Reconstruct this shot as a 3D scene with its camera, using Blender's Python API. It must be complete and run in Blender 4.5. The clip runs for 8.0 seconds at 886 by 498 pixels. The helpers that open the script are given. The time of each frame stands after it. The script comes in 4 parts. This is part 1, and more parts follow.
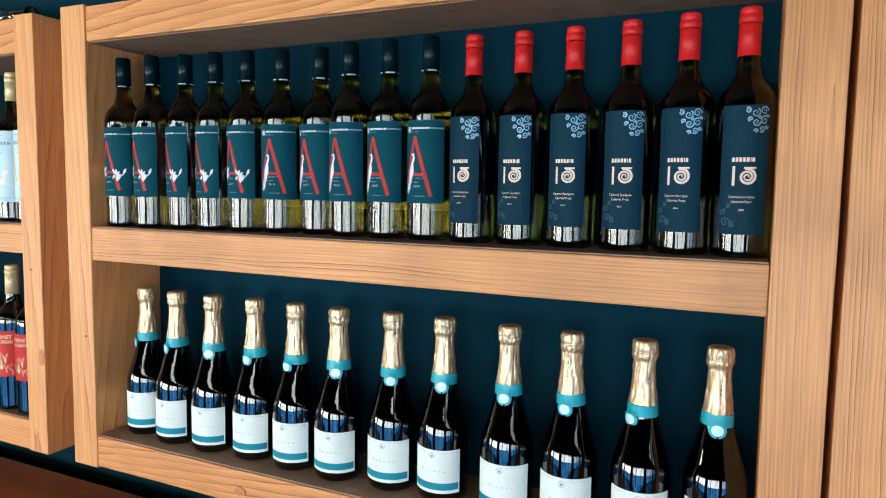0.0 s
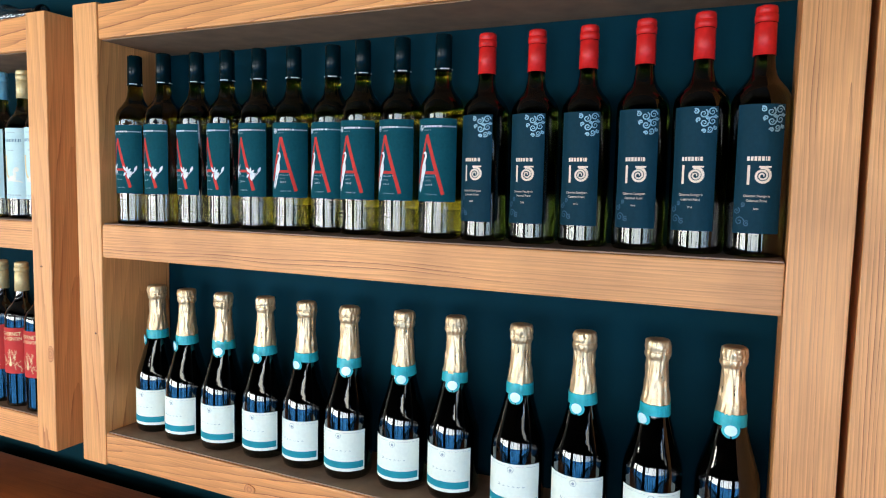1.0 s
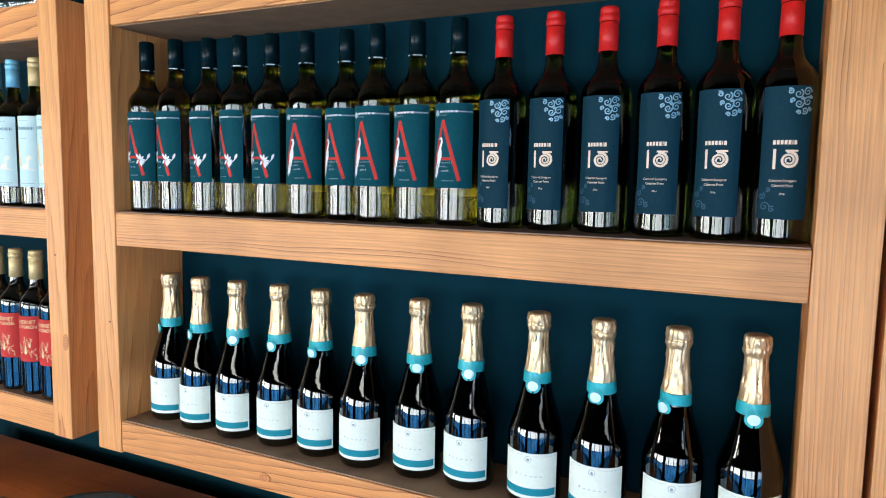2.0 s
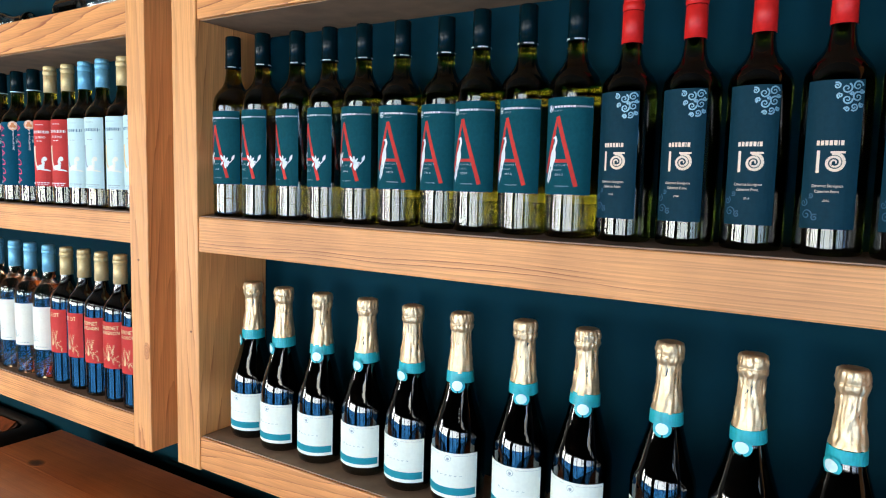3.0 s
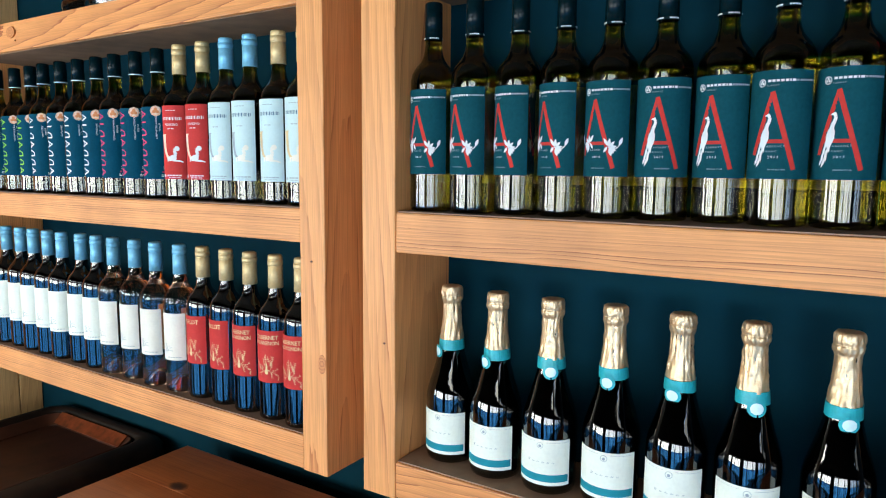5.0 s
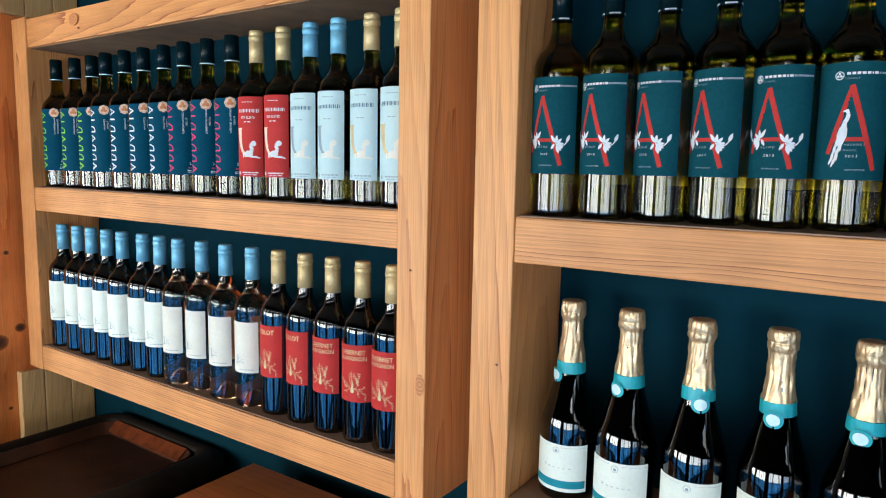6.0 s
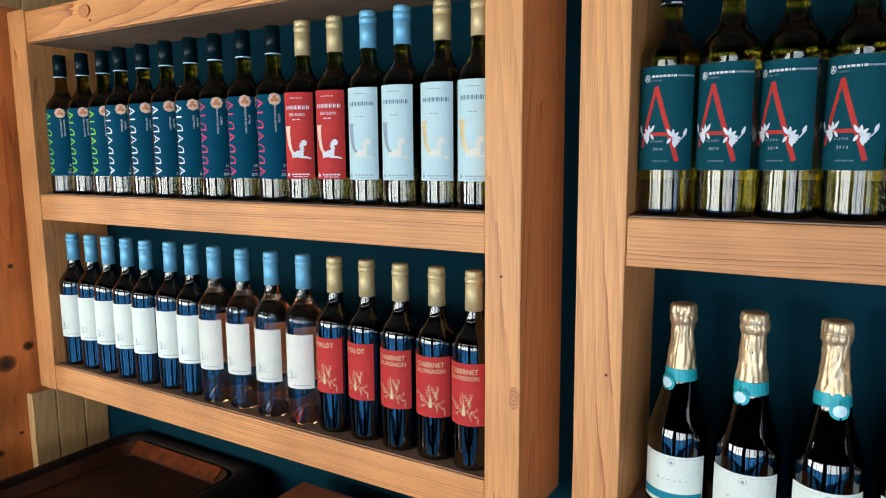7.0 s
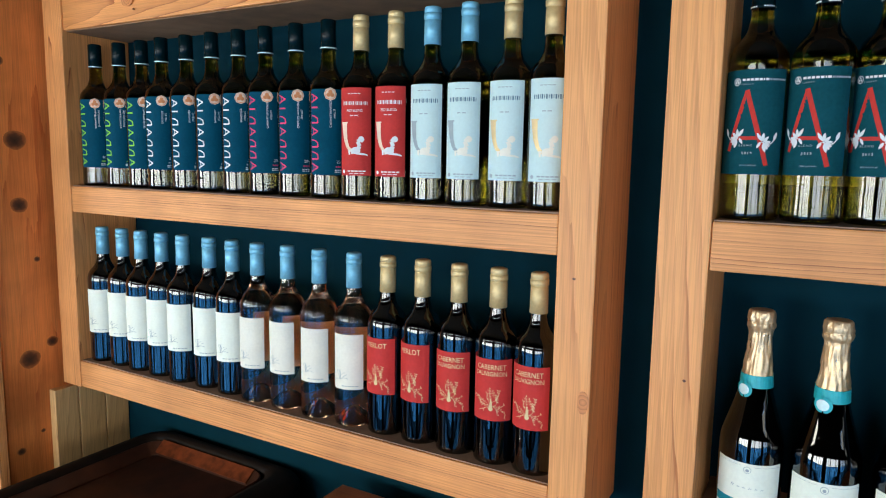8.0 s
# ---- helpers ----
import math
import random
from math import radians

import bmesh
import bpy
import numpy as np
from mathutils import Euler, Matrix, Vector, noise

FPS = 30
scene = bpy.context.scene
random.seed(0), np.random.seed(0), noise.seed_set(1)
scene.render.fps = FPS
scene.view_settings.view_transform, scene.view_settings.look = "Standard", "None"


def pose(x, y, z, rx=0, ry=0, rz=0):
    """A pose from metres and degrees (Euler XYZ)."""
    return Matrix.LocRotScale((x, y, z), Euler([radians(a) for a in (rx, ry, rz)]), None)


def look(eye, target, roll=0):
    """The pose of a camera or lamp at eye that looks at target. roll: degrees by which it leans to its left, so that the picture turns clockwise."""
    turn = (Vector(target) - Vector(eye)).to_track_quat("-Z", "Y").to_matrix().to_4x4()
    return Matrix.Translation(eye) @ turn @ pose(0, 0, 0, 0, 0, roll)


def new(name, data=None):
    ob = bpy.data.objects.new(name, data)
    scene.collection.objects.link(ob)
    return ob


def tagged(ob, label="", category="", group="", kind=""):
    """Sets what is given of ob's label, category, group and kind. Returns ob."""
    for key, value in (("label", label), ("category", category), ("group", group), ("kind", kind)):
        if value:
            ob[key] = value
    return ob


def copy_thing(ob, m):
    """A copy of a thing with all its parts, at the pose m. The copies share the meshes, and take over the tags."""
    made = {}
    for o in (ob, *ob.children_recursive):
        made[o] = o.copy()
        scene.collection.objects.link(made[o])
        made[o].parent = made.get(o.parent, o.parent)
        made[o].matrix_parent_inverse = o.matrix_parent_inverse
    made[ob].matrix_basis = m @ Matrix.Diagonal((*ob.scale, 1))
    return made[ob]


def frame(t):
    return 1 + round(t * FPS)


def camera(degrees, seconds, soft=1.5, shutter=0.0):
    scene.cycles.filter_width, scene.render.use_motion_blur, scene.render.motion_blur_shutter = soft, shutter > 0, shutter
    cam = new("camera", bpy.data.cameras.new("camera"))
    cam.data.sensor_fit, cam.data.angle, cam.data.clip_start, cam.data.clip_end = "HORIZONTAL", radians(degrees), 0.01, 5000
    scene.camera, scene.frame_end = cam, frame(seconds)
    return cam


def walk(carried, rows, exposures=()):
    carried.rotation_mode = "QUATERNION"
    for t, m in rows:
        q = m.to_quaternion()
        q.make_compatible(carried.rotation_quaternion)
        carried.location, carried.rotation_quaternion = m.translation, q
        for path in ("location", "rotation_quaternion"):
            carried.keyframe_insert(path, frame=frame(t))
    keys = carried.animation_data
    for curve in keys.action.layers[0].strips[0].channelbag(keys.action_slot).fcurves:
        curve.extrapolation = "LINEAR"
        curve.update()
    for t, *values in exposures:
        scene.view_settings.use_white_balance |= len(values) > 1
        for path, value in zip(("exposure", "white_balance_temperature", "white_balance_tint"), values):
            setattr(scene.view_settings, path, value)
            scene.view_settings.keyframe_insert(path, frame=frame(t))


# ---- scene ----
cam = camera(66.8, 8.0, soft=1.1)
PATH = [
    (0, (-0.102, 0.011, 1.534), (-0.936, 1.82, 1.357), 0.9),
    (0.5, (-0.106, 0.009, 1.53), (-0.944, 1.817, 1.358), 1.1),
    (1, (-0.115, 0.005, 1.528), (-0.956, 1.812, 1.357), 1.2),
    (2.5, (-0.16, 0.031, 1.522), (-1.077, 1.795, 1.301), 1.0),
    (3, (-0.229, 0.102, 1.524), (-1.287, 1.787, 1.327), 1.4),
    (3.5, (-0.279, 0.146, 1.524), (-1.403, 1.791, 1.346), 2.6),
    (4, (-0.35, 0.142, 1.52), (-1.499, 1.766, 1.319), 2.4),
    (4.5, (-0.489, 0.096, 1.524), (-1.602, 1.744, 1.306), 1.3),
    (5, (-0.621, 0.041, 1.522), (-1.679, 1.721, 1.281), 0.5),
    (5.2, (-0.675, 0.023, 1.523), (-1.701, 1.72, 1.264), 0.3),
    (6.3, (-0.847, 0.082, 1.515), (-1.989, 1.707, 1.283), 1.4),
    (6.5, (-0.885, 0.079, 1.516), (-2.022, 1.709, 1.287), 1.7),
    (7, (-1.002, 0.032, 1.531), (-2.023, 1.73, 1.257), -0.4),
    (7.5, (-1.073, -0.006, 1.523), (-2.076, 1.703, 1.249), 0.5),
    (8, (-1.117, -0.017, 1.523), (-2.099, 1.705, 1.26), 1.0),
]
walk(cam, [(t, look(eye, target, roll)) for t, eye, target, roll in PATH],
     exposures=[(0, 0.0), (3.0, 0.06), (5.0, -0.06), (6.5, -0.32), (8, -0.38)])

# ---------------------------------------------------------------- world and light
FRONT, BACK = 0.885, 1.05
world = bpy.data.worlds.new("sky")
world.use_nodes = True
scene.world = world
_wn = world.node_tree.nodes
_sky = _wn.new("ShaderNodeTexSky")
_sky.sky_type, _sky.sun_disc = "NISHITA", False
_sky.sun_elevation, _sky.sun_rotation = radians(35), radians(230)
world.node_tree.links.new(_sky.outputs[0], _wn["Background"].inputs[0])
_wn["Background"].inputs[1].default_value = 0.08


def rect_lamp(name, x, y, z, w, h, yaw, radiance, col):
    """A rectangular lamp: sky light in a glazed bay, or an added glint strip over it."""
    d = bpy.data.lights.new(name, "AREA")
    d.shape, d.size, d.size_y, d.energy, d.color = "RECTANGLE", w, h, radiance * math.pi * w * h, col
    ob = new(name, d)
    ob.matrix_basis = pose(x, y, z, 90, 0, yaw)
    return ob


SKYCOL = (1.0, 0.96, 0.80)
SOUTH_Y, WEST_X, EAST_X, CEIL = -1.5, -6.4, 6.0, 2.8
SILL, TRANSOM, HEAD = 0.03, 0.86, 1.50
# unseen slot over the bays, added for white glints above the upper labels
GLINT_SLOT = (1.86, 2.02)
BAYS_S = [(-5.75, -4.0), (-3.45, -1.55), (-1.1, 0.8), (1.25, 3.15), (3.6, 5.5)]
for (a, b), k in zip(BAYS_S, (25, 17.5, 10, 3.8, 1.2)):
    rect_lamp("window_light", (a + b) / 2, SOUTH_Y - 0.14, (TRANSOM + HEAD) / 2 + 0.02, b - a, HEAD - TRANSOM - 0.04, 0, k, SKYCOL)
    # extra strip lamp, added only for glints on the upper bottles
    rect_lamp("clerestory_light", (a + b) / 2, SOUTH_Y - 0.14, sum(GLINT_SLOT) / 2, b - a, GLINT_SLOT[1] - GLINT_SLOT[0], 0, k * 0.55, SKYCOL)


# ---------------------------------------------------------------- materials
def mat(name):
    m = bpy.data.materials.new(name)
    m.use_nodes = True
    return m, m.node_tree.nodes, m.node_tree.links, m.node_tree.nodes["Principled BSDF"]


def ramp(n, stops):
    r = n.new("ShaderNodeValToRGB")
    e = r.color_ramp.elements
    while len(e) < len(stops):
        e.new(0.5)
    for el, (p, c) in zip(e, stops):
        el.position, el.color = p, (*c, 1)
    return r


def plain(name, col, rough=0.5, metal=0.0, vary=0.12, scale=60, bump=0.0, coat=0.0, spec=0.5):
    """Paint, paper, foil: a colour with slight variation at two scales."""
    m, n, l, b = mat(name)
    tc = n.new("ShaderNodeTexCoord")
    n1, n2 = n.new("ShaderNodeTexNoise"), n.new("ShaderNodeTexNoise")
    n1.inputs["Scale"].default_value, n2.inputs["Scale"].default_value = scale, scale * 0.12
    n1.inputs["Detail"].default_value = 4
    for k in (n1, n2):
        l.new(tc.outputs["Object"], k.inputs["Vector"])
    add = n.new("ShaderNodeMath")
    add.operation = "ADD"
    l.new(n1.outputs["Fac"], add.inputs[0])
    l.new(n2.outputs["Fac"], add.inputs[1])
    r = ramp(n, [(0.35, tuple(c * (1 - vary) for c in col)), (0.65, tuple(min(1, c * (1 + vary)) for c in col))])
    half = n.new("ShaderNodeMath")
    half.operation, half.inputs[1].default_value = "MULTIPLY", 0.5
    l.new(add.outputs[0], half.inputs[0])
    l.new(half.outputs[0], r.inputs[0])
    l.new(r.outputs[0], b.inputs["Base Color"])
    b.inputs["Roughness"].default_value, b.inputs["Metallic"].default_value = rough, metal
    b.inputs["Coat Weight"].default_value, b.inputs["Specular IOR Level"].default_value = coat, spec
    if bump:
        bp = n.new("ShaderNodeBump")
        bp.inputs["Strength"].default_value, bp.inputs["Distance"].default_value = bump, 0.002
        l.new(n1.outputs["Fac"], bp.inputs["Height"])
        l.new(bp.outputs[0], b.inputs["Normal"])
    return m


def wood(name, light, dark, ring=0.006, rough=0.5, tilt=2.5, stain=0.25, coat=0.0, pith=(0.3, 0.035, 0.05), faint=0.55):
    """Sawn softwood, its grain along the object's local x, with growth rings that run out into flames."""
    m, n, l, b = mat(name)
    tc, oi = n.new("ShaderNodeTexCoord"), n.new("ShaderNodeObjectInfo")
    rnd = n.new("ShaderNodeVectorMath")
    rnd.operation = "MULTIPLY_ADD"
    l.new(oi.outputs["Random"], rnd.inputs[0])
    rnd.inputs[1].default_value = (7.3, 0.05, 0.04)
    l.new(tc.outputs["Object"], rnd.inputs[2])
    mp = n.new("ShaderNodeMapping")
    mp.inputs["Location"].default_value = pith
    mp.inputs["Rotation"].default_value = (0, radians(tilt), radians(-tilt * 0.7))
    mp.inputs["Scale"].default_value = (1, 1, 1)
    l.new(rnd.outputs[0], mp.inputs["Vector"])
    # slow waviness of the rings along the board
    sc = n.new("ShaderNodeVectorMath")
    sc.operation, sc.inputs[1].default_value = "MULTIPLY", (0.9, 5, 5)
    l.new(rnd.outputs[0], sc.inputs[0])
    nz = n.new("ShaderNodeTexNoise")
    nz.inputs["Scale"].default_value, nz.inputs["Detail"].default_value = 1.6, 2
    l.new(sc.outputs[0], nz.inputs["Vector"])
    ds = n.new("ShaderNodeVectorMath")
    ds.operation, ds.inputs[1].default_value = "MULTIPLY_ADD", (0.0, 0.022, 0.022)
    l.new(nz.outputs["Color"], ds.inputs[0])
    l.new(mp.outputs[0], ds.inputs[2])
    s2 = n.new("ShaderNodeVectorMath")
    s2.operation, s2.inputs[1].default_value = "MULTIPLY", (3.0, 45, 45)
    l.new(rnd.outputs[0], s2.inputs[0])
    z2 = n.new("ShaderNodeTexNoise")
    z2.inputs["Scale"].default_value, z2.inputs["Detail"].default_value = 1.0, 3
    l.new(s2.outputs[0], z2.inputs["Vector"])
    d2 = n.new("ShaderNodeVectorMath")
    d2.operation, d2.inputs[1].default_value = "MULTIPLY_ADD", (0.0, 0.0095, 0.0095)
    l.new(z2.outputs["Color"], d2.inputs[0])
    l.new(ds.outputs[0], d2.inputs[2])
    wv = n.new("ShaderNodeTexWave")
    wv.wave_type, wv.rings_direction, wv.wave_profile = "RINGS", "X", "SAW"
    wv.inputs["Scale"].default_value = 0.314 / ring
    wv.inputs["Distortion"].default_value, wv.inputs["Detail"].default_value, wv.inputs["Detail Scale"].default_value = 0.12, 2, 0.6
    l.new(d2.outputs[0], wv.inputs["Vector"])
    # fibres
    fs = n.new("ShaderNodeVectorMath")
    fs.operation, fs.inputs[1].default_value = "MULTIPLY", (9, 520, 520)
    l.new(rnd.outputs[0], fs.inputs[0])
    fb = n.new("ShaderNodeTexNoise")
    fb.inputs["Scale"].default_value, fb.inputs["Detail"].default_value = 1.0, 3
    l.new(fs.outputs[0], fb.inputs["Vector"])
    mid = tuple(a * 0.62 + c * 0.38 for a, c in zip(light, dark))
    r = ramp(n, [(0.0, light), (0.45, tuple(a * 0.85 + c * 0.15 for a, c in zip(light, dark))), (0.80, mid), (0.92, dark), (0.98, dark), (1.0, light)])
    # some rings stay faint, others stand out
    s3 = n.new("ShaderNodeVectorMath")
    s3.operation, s3.inputs[1].default_value = "MULTIPLY", (0.7, 62, 62)
    l.new(d2.outputs[0], s3.inputs[0])
    z3 = n.new("ShaderNodeTexNoise")
    z3.inputs["Scale"].default_value, z3.inputs["Detail"].default_value = 1.0, 2
    l.new(s3.outputs[0], z3.inputs["Vector"])
    k3 = n.new("ShaderNodeMapRange")
    k3.inputs[1].default_value, k3.inputs[2].default_value = 0.36, 0.66
    k3.inputs[3].default_value, k3.inputs[4].default_value = faint, 1.0
    l.new(z3.outputs["Fac"], k3.inputs[0])
    kw = n.new("ShaderNodeMath")
    kw.operation = "MULTIPLY"
    l.new(wv.outputs["Fac"], kw.inputs[0])
    l.new(k3.outputs[0], kw.inputs[1])
    l.new(kw.outputs[0], r.inputs[0])
    mx = n.new("ShaderNodeMix")
    mx.data_type, mx.blend_type = "RGBA", "MULTIPLY"
    fr = ramp(n, [(0.32, (0.78, 0.73, 0.66)), (0.6, (1.06, 1.05, 1.04))])
    l.new(fb.outputs["Fac"], fr.inputs[0])
    mx.inputs[0].default_value = 0.7
    l.new(r.outputs[0], mx.inputs[6])
    l.new(fr.outputs[0], mx.inputs[7])
    # broad stains and a difference from board to board
    st = n.new("ShaderNodeTexNoise")
    st.inputs["Scale"].default_value, st.inputs["Detail"].default_value = 5.0, 4
    l.new(rnd.outputs[0], st.inputs["Vector"])
    sr = ramp(n, [(0.3, (1 - stain, 1 - stain * 1.15, 1 - stain * 1.3)), (0.6, (1.0, 1.0, 1.0))])
    l.new(st.outputs["Fac"], sr.inputs[0])
    mx2 = n.new("ShaderNodeMix")
    mx2.data_type, mx2.blend_type = "RGBA", "MULTIPLY"
    mx2.inputs[0].default_value = 1.0
    l.new(mx.outputs[2], mx2.inputs[6])
    l.new(sr.outputs[0], mx2.inputs[7])
    l.new(mx2.outputs[2], b.inputs["Base Color"])
    b.inputs["Roughness"].default_value, b.inputs["Coat Weight"].default_value = rough, coat
    b.inputs["Coat Roughness"].default_value = 0.25
    bp = n.new("ShaderNodeBump")
    bp.inputs["Strength"].default_value, bp.inputs["Distance"].default_value = 0.25, 0.0012
    l.new(fb.outputs["Fac"], bp.inputs["Height"])
    l.new(bp.outputs[0], b.inputs["Normal"])
    return m


def glass(name, tint, ior=1.45, rough=0.015, gloss=0.55):
    m, n, l, b = mat(name)
    b.inputs["Base Color"].default_value = (*tint, 1)
    b.inputs["Transmission Weight"].default_value, b.inputs["IOR"].default_value = 1.0, ior
    b.inputs["Coat Weight"].default_value, b.inputs["Coat IOR"].default_value, b.inputs["Coat Roughness"].default_value = gloss, 1.5, 0.02
    tc, nz, r = n.new("ShaderNodeTexCoord"), n.new("ShaderNodeTexNoise"), n.new("ShaderNodeMapRange")
    nz.inputs["Scale"].default_value = 55
    l.new(tc.outputs["Object"], nz.inputs["Vector"])
    r.inputs[3].default_value, r.inputs[4].default_value = rough, rough + 0.02
    l.new(nz.outputs["Fac"], r.inputs[0])
    l.new(r.outputs[0], b.inputs["Roughness"])
    bp = n.new("ShaderNodeBump")
    bp.inputs["Strength"].default_value, bp.inputs["Distance"].default_value = 0.05, 0.002
    l.new(nz.outputs["Fac"], bp.inputs["Height"])
    l.new(bp.outputs[0], b.inputs["Normal"])
    l.new(bp.outputs[0], b.inputs["Coat Normal"])
    return m


PINE_FLAME = wood("flamed_pine", (0.85, 0.36, 0.112), (0.38, 0.092, 0.022), ring=0.0105, tilt=3.2, stain=0.15, faint=0.85)
PINE_BROAD = wood("broad_grained_pine", (0.87, 0.395, 0.135), (0.55, 0.18, 0.050), ring=0.012, tilt=2.4, stain=0.12, pith=(0.3, 0.05, 0.03))
PINE = wood("pine", (0.86, 0.375, 0.122), (0.37, 0.095, 0.024), ring=0.0043, tilt=0.9, pith=(0.3, 0.03, 0.11))
PINE_PALE = wood("pine_pale", (0.87, 0.385, 0.130), (0.37, 0.095, 0.024), ring=0.0046, tilt=1.2, pith=(0.3, 0.11, 0.09))
PINE_PANEL = wood("pine_panel", (0.84, 0.52, 0.22), (0.56, 0.28, 0.10), ring=0.009, tilt=3.0)
KNOTTY = wood("knotty_pine", (0.90, 0.30, 0.075), (0.66, 0.165, 0.036), ring=0.014, tilt=1.5, stain=0.4)
COUNTER = wood("varnished_counter_wood", (0.56, 0.175, 0.046), (0.40, 0.10, 0.026), ring=0.016, rough=0.35, tilt=1.5, stain=0.4, coat=0.4)
# grey-brown, with the shade under the top boards put into the colour
SHADED_UNDERSIDE = plain("shaded_grey_brown_underside", (0.24, 0.135, 0.072), 0.8, vary=0.3, scale=20, bump=0.2)
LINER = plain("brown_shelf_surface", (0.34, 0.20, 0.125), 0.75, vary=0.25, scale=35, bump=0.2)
_m, _n, _l, _b = mat("dark_knot")
_tc, _v, _ln = _n.new("ShaderNodeTexCoord"), _n.new("ShaderNodeVectorMath"), _n.new("ShaderNodeVectorMath")
_v.operation, _v.inputs[1].default_value, _ln.operation = "SUBTRACT", (0.5, 0.5, 0.5), "LENGTH"
_l.new(_tc.outputs["Generated"], _v.inputs[0])
_sc = _n.new("ShaderNodeVectorMath")
_sc.operation, _sc.inputs[1].default_value = "MULTIPLY", (1, 1, 0)
_l.new(_v.outputs[0], _sc.inputs[0])
_l.new(_sc.outputs[0], _ln.inputs[0])
_nz = _n.new("ShaderNodeTexNoise")
_nz.inputs["Scale"].default_value = 5
_l.new(_tc.outputs["Generated"], _nz.inputs["Vector"])
_ad = _n.new("ShaderNodeMath")
_ad.operation, _ad.inputs[1].default_value = "MULTIPLY_ADD", 0.22
_l.new(_nz.outputs["Fac"], _ad.inputs[0])
_l.new(_ln.outputs["Value"], _ad.inputs[2])
_r = ramp(_n, [(0.12, (0.022, 0.008, 0.005)), (0.30, (0.06, 0.02, 0.009)), (0.44, (0.13, 0.04, 0.014)), (0.60, (0.42, 0.135, 0.036))])
_l.new(_ad.outputs[0], _r.inputs[0])
_l.new(_r.outputs[0], _b.inputs["Base Color"])
_b.inputs["Roughness"].default_value = 0.5
KNOT = _m
TEAL = plain("teal_wall_paint", (0.0011, 0.0235, 0.036), 0.7, vary=0.18, scale=14, bump=0.12, spec=0.05)
PLASTER = plain("dark_plaster", (0.14, 0.13, 0.12), 0.8, vary=0.15, scale=10, bump=0.15)
CEILING = plain("dark_ceiling_paint", (0.12, 0.11, 0.10), 0.8, vary=0.25, scale=6)
FLOORING = plain("polished_grey_floor", (0.06, 0.06, 0.065), 0.06, vary=0.35, scale=5, coat=1.0, spec=1.0)
DARKFRAME = plain("dark_window_frame", (0.03, 0.03, 0.032), 0.45)
TRAYWOOD = plain("dark_lacquered_wood", (0.055, 0.018, 0.009), 0.5, vary=0.5, scale=20, coat=0.0, spec=0.25)
# redder lacquer colour that stands in for light on the inner back slope
TRAYLIT = plain("lit_reddish_lacquer", (0.16, 0.036, 0.012), 0.35, vary=0.6, scale=60, coat=0.0, spec=0.3)
TRAYBLACK = plain("black_worn_lacquer", (0.012, 0.007, 0.005), 0.6, vary=0.5, scale=25, spec=0.15)
BLACKTOP = plain("black_lacquer", (0.008, 0.008, 0.009), 0.22, vary=0.3)
TEALDISH = plain("teal_glaze", (0.01, 0.07, 0.10), 0.25, coat=0.4)

G_OLIVE = glass("olive_green_glass", (0.21, 0.17, 0.010))
G_DARK = glass("dark_green_glass", (0.030, 0.045, 0.005))
G_BLACK = glass("near_black_green_glass", (0.003, 0.009, 0.006), ior=1.5, gloss=1.0)
G_ROSE = glass("clear_glass_with_rose_wine", (0.96, 0.53, 0.28))
G_CLEAR = glass("clear_glass", (0.93, 0.97, 0.97), ior=1.45)

CAP_TEAL = plain("dark_teal_capsule", (0.001, 0.010, 0.013), 0.22, 0.0, scale=200, spec=0.12)
CAP_RED = plain("red_capsule", (0.66, 0.016, 0.013), 0.42, 0.0, scale=200, spec=0.3)
CAP_GOLD = plain("matt_gold_capsule", (0.70, 0.53, 0.26), 0.5, 0.4, scale=200, spec=0.5)
CAP_BLUE = plain("light_blue_capsule", (0.20, 0.52, 0.70), 0.48, 0.3, scale=200, spec=0.5)
FOIL = plain("crumpled_gold_foil", (0.80, 0.57, 0.33), 0.42, 0.75, vary=0.2, scale=85, bump=0.9)
AQUA = plain("turquoise_band", (0.02, 0.42, 0.46), 0.4, 0.0, scale=200)
# pale seal colour, whitened to carry the highlight on the seal
AQUA_PALE = plain("pale_turquoise_seal", (0.72, 0.90, 0.88), 0.35, 0.1, scale=200)

P_TEAL = plain("teal_label_paper", (0.0070, 0.068, 0.084), 0.6, vary=0.1, scale=220, spec=0.03)
P_NAVY = plain("slate_blue_label_paper", (0.006, 0.034, 0.050), 0.55, vary=0.1, scale=220, spec=0.07)
P_BLUE = plain("deep_blue_label_paper", (0.0015, 0.060, 0.105), 0.55, vary=0.1, scale=220, spec=0.03)
P_WHITE = plain("white_label_paper", (0.86, 0.89, 0.77), 0.6, vary=0.04, scale=220, spec=0.07)
P_CREAM = plain("cream_label_paper", (0.82, 0.79, 0.68), 0.6, vary=0.05, scale=220, spec=0.07)
P_PALE = plain("pale_blue_label_paper", (0.58, 0.74, 0.73), 0.6, vary=0.04, scale=220, spec=0.07)
P_RED = plain("red_label_paper", (0.56, 0.045, 0.04), 0.55, vary=0.08, scale=220, spec=0.07)
I_RED = plain("red_ink", (0.56, 0.045, 0.035), 0.5, spec=0.07)
I_WHITE = plain("white_ink", (0.80, 0.82, 0.82), 0.5, spec=0.07)
I_GREY = plain("grey_ink", (0.35, 0.42, 0.45), 0.5, spec=0.07)
I_SILVER = plain("silver_blue_ink", (0.58, 0.76, 0.84), 0.35, 0.3, spec=0.07)
I_SWIRL = plain("blue_silver_ink", (0.26, 0.44, 0.52), 0.3, 0.4, spec=0.3)
I_DIM = plain("dim_blue_ink", (0.05, 0.11, 0.16), 0.4, spec=0.07)
